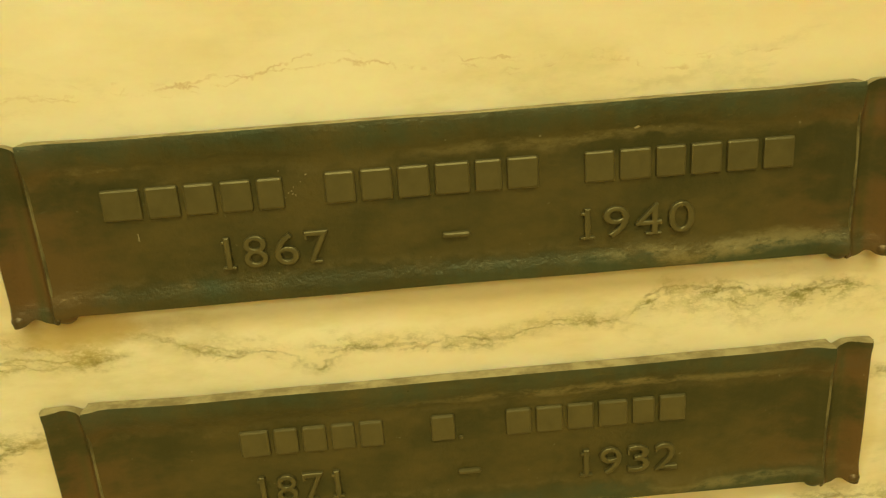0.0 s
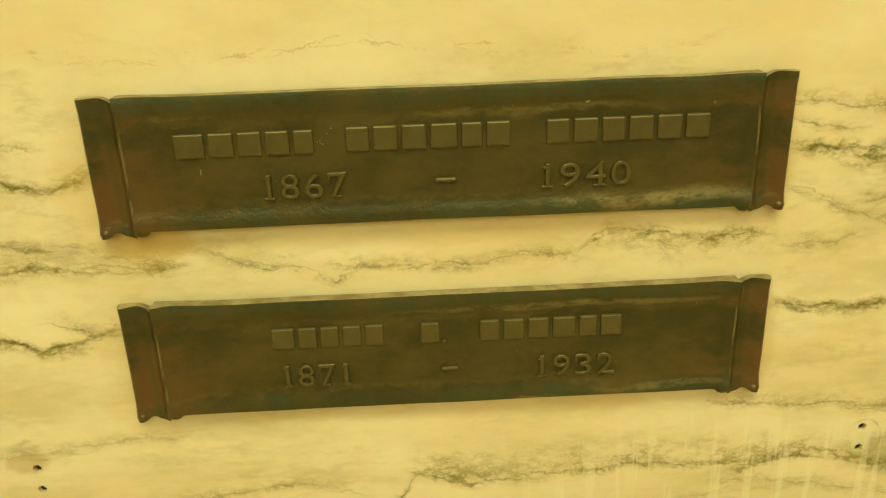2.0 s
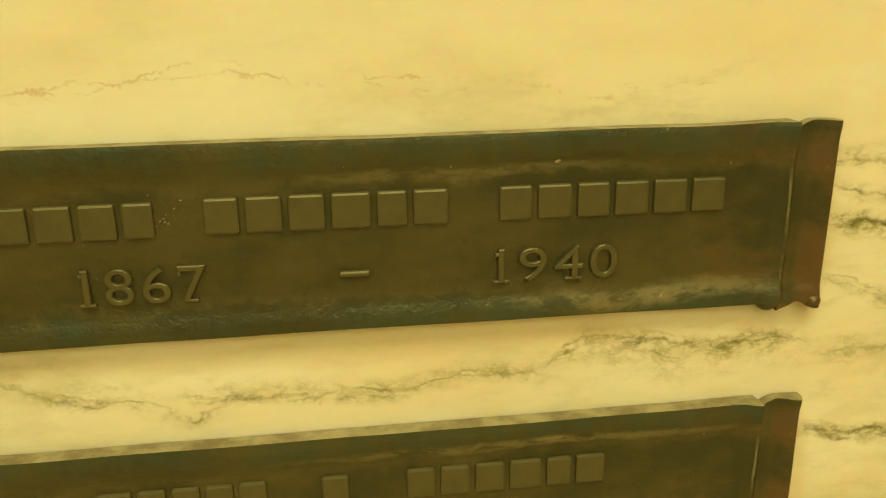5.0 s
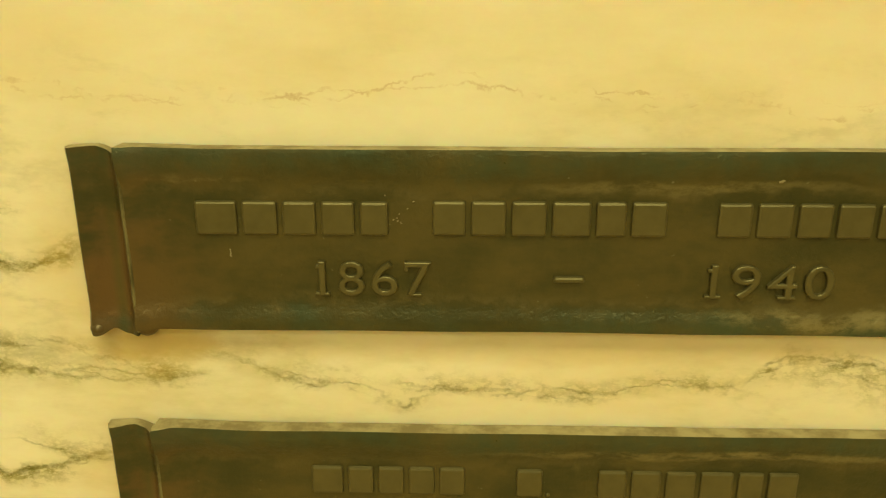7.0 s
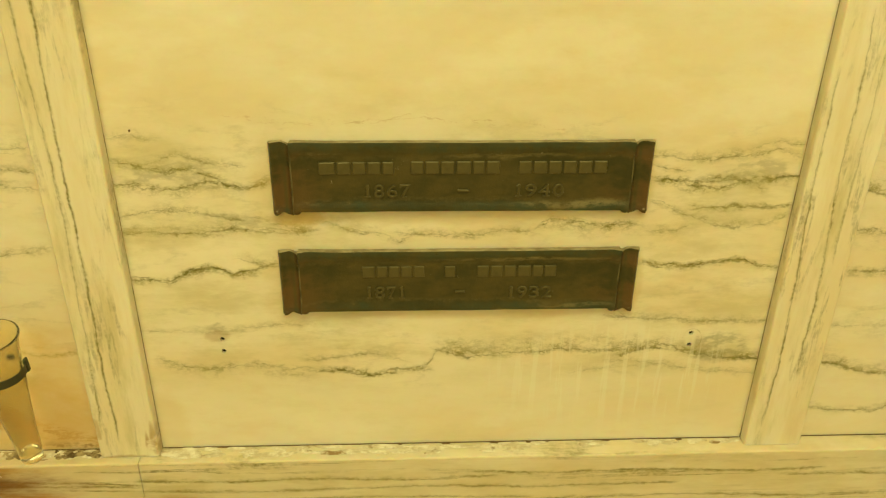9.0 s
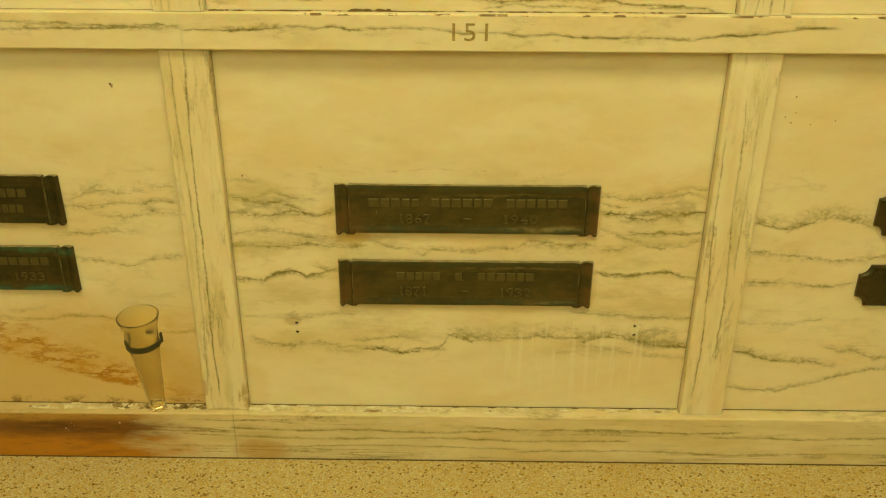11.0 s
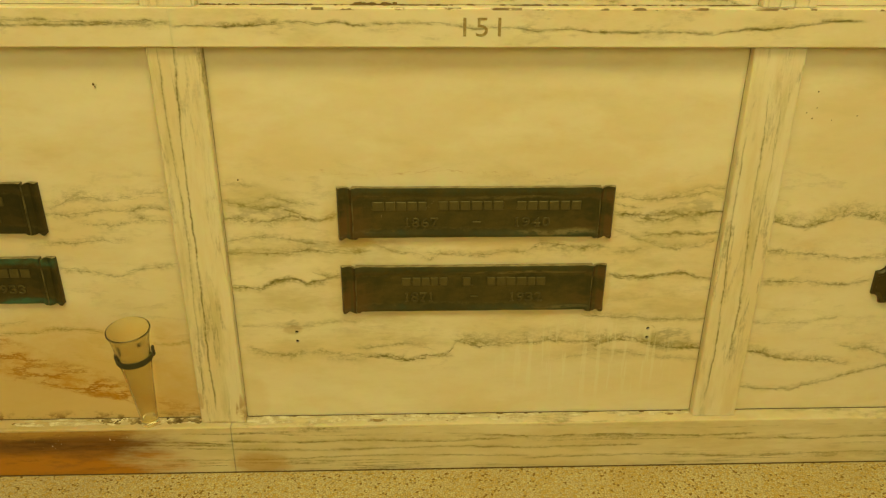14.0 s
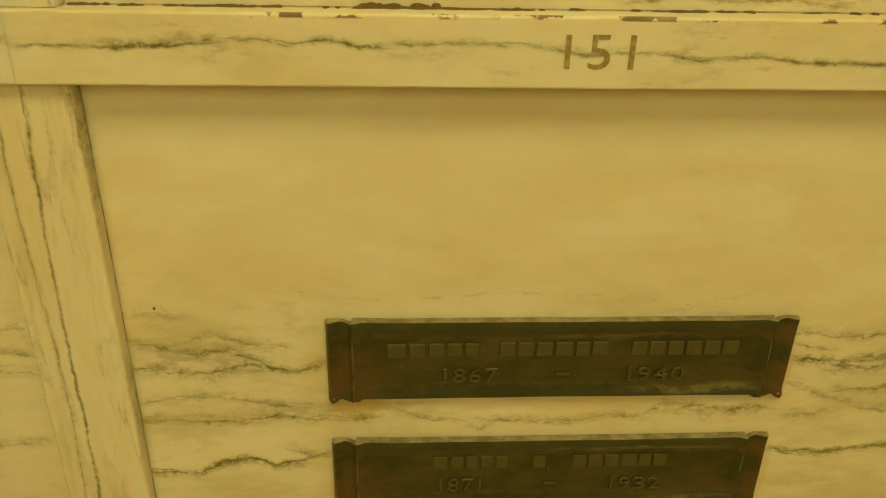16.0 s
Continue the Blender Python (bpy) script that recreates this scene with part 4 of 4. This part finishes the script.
def scroll_plaque(label, cx, half, z0, z1, seed, mat, end_mat, tip=0.0035):
    """A cast bronze name plate whose ends roll back like a scroll."""
    root = tagged(empty("bronze_plaque", cx, 0, z0), label, "plaque", "plaques on the crypt wall")
    inv = Matrix.Translation((-cx, 0, -z0))
    w = half - 0.0235

    def wav(x, k, a):
        return noise.noise(Vector((x * 16 + seed * 7, k, 0.3))) * a

    def top(x):
        return z1 + wav(x, 1.0, 0.0006) + 0.0010 * smooth01(abs(x - cx), w - 0.05, w)

    def bottom(x):
        return z0 + tip + wav(x, 4.0, 0.0005)

    def front(x, z, v):
        lip = smooth01(v, 0.78, 0.95) * 0.0030 + smooth01(1 - v, 0.82, 0.97) * 0.0024
        fold = smooth01(abs(x - cx), w - 0.010, w - 0.001) * 0.0034
        dent = noise.noise(Vector((x * 22, z * 30, seed))) * 0.0004
        edge = 0.0006 * max(smooth01(v, 0.985, 1.0), smooth01(1 - v, 0.975, 1.0))
        return FACE - lip - fold + dent + edge

    def put(bm, name, m, lab=""):
        bmesh.ops.transform(bm, matrix=inv, verts=bm.verts)
        ob = part(name, bm, m, root, lab, True)
        ob.data.materials.append(M_DUSTY)
        for p in ob.data.polygons:
            if p.normal.z > 0.75 and p.center.z > (z1 - z0) * 0.8:
                p.material_index = 1
        return ob

    plate = put(sheet(cx - w, cx + w, 96, 28, top, bottom, front), "plate", mat)
    for side in (-1, 1):
        def etop(x):
            t = (abs(x - cx) - w) / (half - w)
            return z1 - 0.0030 * (1 - smooth01(t, 0.0, 0.45)) + 0.0006 * math.sin(math.pi * t) + wav(x, 2.0, 0.0003)

        def ebottom(x):
            t = (abs(x - cx) - w) / (half - w)
            return z0 + 0.0030 * math.sin(math.pi * smooth01(t, 0.10, 0.90)) ** 2 + 0.0022 * smooth01(t, 0.86, 1.0)

        def efront(x, z, v):
            t = (abs(x - cx) - w) / (half - w)
            roll = 0.0030 * (1 - smooth01(t, 0.0, 0.22)) + 0.0034 * smooth01(t, 0.40, 0.86) - 0.0042 * smooth01(t, 0.90, 1.0)
            curl = 0.0016 * smooth01(1 - v, 0.88, 0.98) + 0.0010 * smooth01(v, 0.90, 0.985)
            return -0.0046 - roll - curl + noise.noise(Vector((x * 60, z * 30, seed + side))) * 0.0005

        a, b = sorted((cx + side * (w + 0.0002), cx + side * half))
        bm = sheet(a, b, 28, 26, etop, ebottom, efront)
        # the rolled curls that show under the lower edge
        for px, r, long in ((w - 0.0030, 0.0052, 0.0068), (half - 0.0044, 0.0042, 0.0058)):
            c = bmesh.ops.create_uvsphere(bm, u_segments=20, v_segments=12, radius=1.0,
                                          matrix=pose(cx + side * px, -0.0056, z0 + long * 0.52) @ Matrix.Diagonal((r, 0.0048, long * 0.62, 1)))
            for q in c["verts"]:
                q.co.y = min(q.co.y, -0.0006)
        bead = sheet(cx + side * w - 0.0011, cx + side * w + 0.0011, 6, 30, lambda x: z1 + 0.0002, lambda x: z0 + tip * 0.6,
                     lambda x, z, v: -0.0086 - 0.0016 * math.cos((x - cx - side * w) / 0.0011 * 1.4) + noise.noise(Vector((seed, z * 70, side))) * 0.0004, -0.004)
        for q in bead.verts:
            q.co.x += noise.noise(Vector((seed * 3, q.co.z * 28, side * 2.0))) * 0.0012
        put(bead, "fold", M_FOLD, "lighter ridge of the fold")
        put(bm, "scroll_end", end_mat, "rolled bronze scroll end with reddish patina")
    return root


def on(root, bm):
    bmesh.ops.transform(bm, matrix=Matrix.Translation(root.location).inverted(), verts=bm.verts)
    return bm


def bars_on(root, x0, x1, widths, z0, z1):
    """One plain raised bar for each character."""
    gap = 0.0022
    unit = (x1 - x0 - gap * (len(widths) - 1)) / sum(widths)
    a = x0
    for k in widths:
        part("bar", on(root, box(a, a + unit * k, FACE - 0.0016, FACE + 0.002, z0 + 0.0006, z1 - 0.0006, 0.0012)), M_LETTER, root)
        a += unit * k + gap


def year_on(root, body, x0, x1, z0, z1):
    """A raised year whose figures carry small slab serifs."""
    bm = bmesh.new()
    wide = {"1": 0.70}
    gap = 0.0030
    unit = (x1 - x0 - gap * (len(body) - 1)) / sum(wide.get(c, 1.0) for c in body)
    a, h = x0, z1 - z0
    rise = FACE - 0.0022

    def serif(xa, xb, za, zb):
        add_box(bm, xa, xb, rise + 0.0002, FACE + 0.002, za, zb, 0.0005)

    for c in body:
        b = a + unit * wide.get(c, 1.0)
        mid, third = (a + b) / 2, (b - a) / 3
        inner = (mid - 0.0015, mid + 0.0015) if c == "1" else (a, b)
        glyph = text_mesh("I" if c == "1" else c, *inner, z0, z1, FACE + 0.0018, 0.0040, 0.010)
        me = bpy.data.meshes.new("figure")
        glyph.to_mesh(me)
        glyph.free()
        bm.from_mesh(me)
        bpy.data.meshes.remove(me)
        if c == "1":
            serif(a + third * 0.3, b - third * 0.3, z0, z0 + 0.0016)
            serif(a + third * 0.5, mid, z1 - 0.0034, z1 - 0.0016)
        elif c == "7":
            serif(a, a + 0.0016, z1 - h * 0.27, z1)
            serif(a + third * 0.5, a + third * 2.0, z0, z0 + 0.0014)
        elif c == "4":
            serif(b - third * 1.9, b - 0.0002, z0, z0 + 0.0014)
        elif c in "23":
            serif(a, a + 0.0014, z1 - h * 0.32, z1 - h * 0.12)
        a = b + gap
    part("year", on(root, bm), M_LETTER, root, "raised bronze year")


def dash_on(root, x0, x1, z):
    part("dash", on(root, box(x0, x1, FACE - 0.0020, FACE + 0.002, z - 0.0014, z + 0.0014, 0.0010)), M_LETTER, root)


plaque_a = scroll_plaque("brown cast bronze scroll plaque, green along its edges, on marble", 0.0005, 0.2160, 0.4428, 0.5291, 1.0, M_BRONZE, M_BRONZE_END)
bars_on(plaque_a, -0.1615, -0.0775, (1.25, 1.05, 1.0, 1.0, 0.85), 0.4905, 0.5068)
bars_on(plaque_a, -0.0585, 0.0420, (0.95, 1.0, 1.0, 1.1, 0.85, 1.0), 0.4908, 0.5074)
bars_on(plaque_a, 0.0635, 0.1640, (1.0, 1.05, 1.0, 1.05, 1.05, 1.05), 0.4908, 0.5072)
year_on(plaque_a, "1867", -0.1115, -0.0592, 0.4632, 0.4792)
dash_on(plaque_a, -0.0053, 0.0082, 0.4715)
year_on(plaque_a, "1940", 0.0600, 0.1168, 0.4634, 0.4790)

rnd = random.Random(21)
bm = bmesh.new()
for x, z, r in [(-0.0735 + rnd.uniform(-0.007, 0.007), 0.503 + rnd.uniform(-0.007, 0.007), rnd.uniform(0.00015, 0.00045)) for _ in range(12)] + \
        [(-0.1475, 0.4840 - 0.0010 * i, 0.0004) for i in range(4)] + [(0.0885, 0.5165, 0.0014), (0.0915, 0.5172, 0.0011), (0.107, 0.5225, 0.0005)]:
    bmesh.ops.create_icosphere(bm, subdivisions=1, radius=r, matrix=Matrix.LocRotScale((x, FACE - 0.0004, z), Euler((0, rnd.uniform(0, 3), 0)), (1.6, 0.6, 0.8)))
tagged(part("fleck", on(plaque_a, bm), M_DUSTY, plaque_a, "pale scratches and flecks"), kind="stuff")

plaque_b = scroll_plaque("brown cast bronze scroll plaque with reddish ends on marble", 0.0, 0.2150, 0.3098, 0.3945, 2.0, M_BRONZE_LOWER, M_BRONZE_END)
bars_on(plaque_b, -0.1175, -0.0432, (1.1, 0.9, 0.9, 0.9, 0.9), 0.3588, 0.3750)
bars_on(plaque_b, -0.0186, -0.0060, (1.0,), 0.3585, 0.3746)
bars_on(plaque_b, 0.0206, 0.1158, (0.95, 1.0, 1.0, 1.1, 0.85, 1.0), 0.3582, 0.3746)
year_on(plaque_b, "1871", -0.1132, -0.0662, 0.3304, 0.3470)
part("dot", on(plaque_b, box(-0.0042, -0.0022, FACE - 0.0016, FACE + 0.002, 0.3590, 0.3610, 0.0007)), M_LETTER, plaque_b)
dash_on(plaque_b, -0.0059, 0.0062, 0.3392)
year_on(plaque_b, "1932", 0.0584, 0.1118, 0.3294, 0.3458)

plaque_c = scroll_plaque("dark brown cast bronze scroll plaque on the rust-stained panel", -0.8800, 0.2160, 0.4545, 0.5395, 3.0, M_DARK_BRONZE, M_DARK_BRONZE)
bars_on(plaque_c, -0.8000, -0.7190, (1.0, 1.0, 1.0, 1.0, 1.0), 0.5020, 0.5180)
bars_on(plaque_c, -0.7760, -0.7290, (1.0, 1.0, 1.0, 1.0), 0.4750, 0.4905)
plaque_d = scroll_plaque("bronze scroll plaque with bright verdigris edges on the rust-stained panel", -0.8775, 0.2160, 0.3308, 0.4147, 4.0, M_VERDIGRIS, M_VERDIGRIS)
bars_on(plaque_d, -0.7900, -0.7050, (1.0, 1.0, 1.2, 1.0, 1.0), 0.3800, 0.3960)
year_on(plaque_d, "1933", -0.7680, -0.7170, 0.3520, 0.3675)


def notched_plaque(label, cx, half, z0, z1, notch):
    """A dark bronze plate with hollowed corners and a raised moulded rim."""
    cz = (z0 + z1) / 2
    root = tagged(empty("bronze_plaque", cx, 0, z0), label, "plaque", "plaques on the crypt wall")
    hz = (z1 - z0) / 2

    def outline(inset):
        pts = []
        r = notch + inset * 0.6
        a, b = half - inset, hz - inset
        for sx, sz in ((1, 1), (-1, 1), (-1, -1), (1, -1)):
            # hollow corner, from the side's end to the end of the top or bottom
            seq = [(sx * a - sx * r * math.cos(t), sz * b - sz * r * math.sin(t)) for t in [math.pi / 2 * k / 8 for k in range(9)]]
            if sx * sz > 0:
                seq = list(reversed(seq))
            pts += seq
        return pts

    levels = [(0.0, -0.0004), (0.0, -0.0055), (0.0015, -0.0080), (0.0035, -0.0080), (0.0050, -0.0058), (0.0065, -0.0056)]
    bm = bmesh.new()
    rings = [[bm.verts.new((x, y, z + cz - z0)) for x, z in outline(i)] for i, y in levels]
    k = len(rings[0])
    for a, b in zip(rings, rings[1:]):
        for i in range(k):
            j = (i + 1) % k
            bm.faces.new((a[i], a[j], b[j], b[i]))
    bm.faces.new(rings[-1])
    bm.faces.new(list(reversed(rings[0])))
    part("plate", bm, M_DARK_BRONZE, root)
    return root


notched_plaque("dark bronze plaque with hollowed corners and moulded rim", 0.8610, 0.1920, 0.4480, 0.5285, 0.0170)
notched_plaque("dark bronze plaque with hollowed corners on pale marble", 0.8610, 0.1962, 0.3187, 0.3935, 0.0170)


# ---- glass vases ----
def lathe(profile, segments=48, flute=0.0, flutes=10, z_from=0.0):
    bm = bmesh.new()
    rings = []
    for r, z in profile:
        ring = []
        for i in range(segments):
            a = math.tau * i / segments
            deep = flute * max(0.0, 1 - abs(z - z_from) / 0.028)
            k = r * (1 - deep * (0.5 - 0.5 * math.cos(flutes * a)))
            ring.append(bm.verts.new((k * math.cos(a), k * math.sin(a), z)))
        rings.append(ring)
    for a, b in zip(rings, rings[1:]):
        for i in range(segments):
            j = (i + 1) % segments
            bm.faces.new((a[i], a[j], b[j], b[i]))
    bm.faces.new(list(reversed(rings[0])))
    bm.faces.new(rings[-1])
    return bm


def crypt_vase(x, z, dregs=False):
    """A tapered glass vase leaning out in a metal clip on the wall, with or without brown dregs."""
    lean = 6.4
    root = tagged(empty("flower_vase", x, -0.0150, z), "cloudy tapered glass vase with brown dregs, hung in a metal clip" if dregs else "empty cloudy tapered glass vase in a blackened metal clip", "vase", "crypt vases")
    root.rotation_euler = (radians(lean), 0, 0)
    outer = [(0.0110, 0.003), (0.0132, 0.004), (0.0142, 0.008), (0.0176, 0.060), (0.0225, 0.115), (0.0262, 0.144), (0.0274, 0.158), (0.0292, 0.179), (0.0318, 0.195), (0.0340, 0.2025), (0.0347, 0.2045), (0.0347, 0.2062), (0.0340, 0.2070)]
    inner = [(0.0328, 0.2067), (0.0320, 0.2045), (0.0296, 0.195), (0.0270, 0.179), (0.0248, 0.150), (0.0205, 0.115), (0.0156, 0.060), (0.0120, 0.018), (0.0020, 0.016)]
    glass = part("glass", lathe(outer + inner, 80, 0.09, 9, 0.172), M_GLASS, root, "cloudy moulded glass with fluted mouth", True)
    glass.visible_shadow = False
    if dregs:
        bm = bmesh.new()
        bmesh.ops.create_cone(bm, cap_ends=True, segments=24, radius1=0.0108, radius2=0.0112, depth=0.0035, matrix=Matrix.Translation((0, 0, 0.0205)))
        part("dregs", bm, M_RUST, root, "dried brown dregs")
    # clip: an open band round the front, with two ears and an arm to the wall
    bm = bmesh.new()
    n = 40
    rings = []
    for i in range(n + 1):
        a = math.radians(-200 + 220 * i / n)
        for_r = []
        for r, zz in ((0.0278, 0.148), (0.0298, 0.148), (0.0302, 0.159), (0.0284, 0.159)):
            for_r.append(bm.verts.new((r * math.cos(a), r * math.sin(a), zz)))
        rings.append(for_r)
    for a, b in zip(rings, rings[1:]):
        for k in range(4):
            bm.faces.new((a[k], a[(k + 1) % 4], b[(k + 1) % 4], b[k]))
    bm.faces.new(list(reversed(rings[0])))
    bm.faces.new(rings[-1])
    clip = part("clip", bm, M_CLIP, root, "blackened metal clip band")
    for sx in (-1, 1):
        part("ear", box(min(sx * 0.0268, sx * 0.0305), max(sx * 0.0268, sx * 0.0305), 0.0060, 0.0125, 0.146, 0.165, 0.0008), M_CLIP, clip)
    part("arm", box(-0.004, 0.004, 0.0275, 0.0425, 0.150, 0.156, 0.0006), M_CLIP, clip)
    return root


crypt_vase(-0.5560, LEDGE - 0.0020)
crypt_vase(-0.5645, 0.8188, True)

# ---- small marks ----
# a dead gnat-like speck of dirt and grit on the side panels
def grit(name, label, rows, mat):
    bm = bmesh.new()
    for x, z, r in rows:
        bmesh.ops.create_icosphere(bm, subdivisions=1, radius=r, matrix=Matrix.LocRotScale((x, -0.0003, z), None, (1.0, 0.45, 1.3)))
    tagged(part(name, bm, mat, wall_north, label), kind="stuff")


grit("grit", "tiny brown specks of dirt", ((-0.5545, 0.6875, 0.0017), (-0.5530, 0.6845, 0.0011), (-0.3640, 0.5410, 0.0014), (0.5057, 0.6757, 0.0011), (0.5085, 0.6513, 0.0010),
     (0.4939, 0.6439, 0.0010), (0.5038, 0.6349, 0.0011), (0.5346, 0.6323, 0.0008), (0.5723, 0.6387, 0.0009), (0.4120, 0.5620, 0.0016)), M_RUST)
# the legs of a dead gnat
bm = bmesh.new()
for dx, dz, turn, size in ((0.0020, -0.0030, 35, 0.0040), (-0.0016, 0.0022, 20, 0.0028), (0.0030, 0.0002, 80, 0.0030)):
    bmesh.ops.create_cube(bm, size=1.0, matrix=pose(-0.5542 + dx, -0.0004, 0.6865 + dz, 0, turn, 0) @ Matrix.Diagonal((0.0005, 0.0004, size, 1)))
part("gnat", bm, M_RUST, wall_north, "tiny dead gnat on the marble")
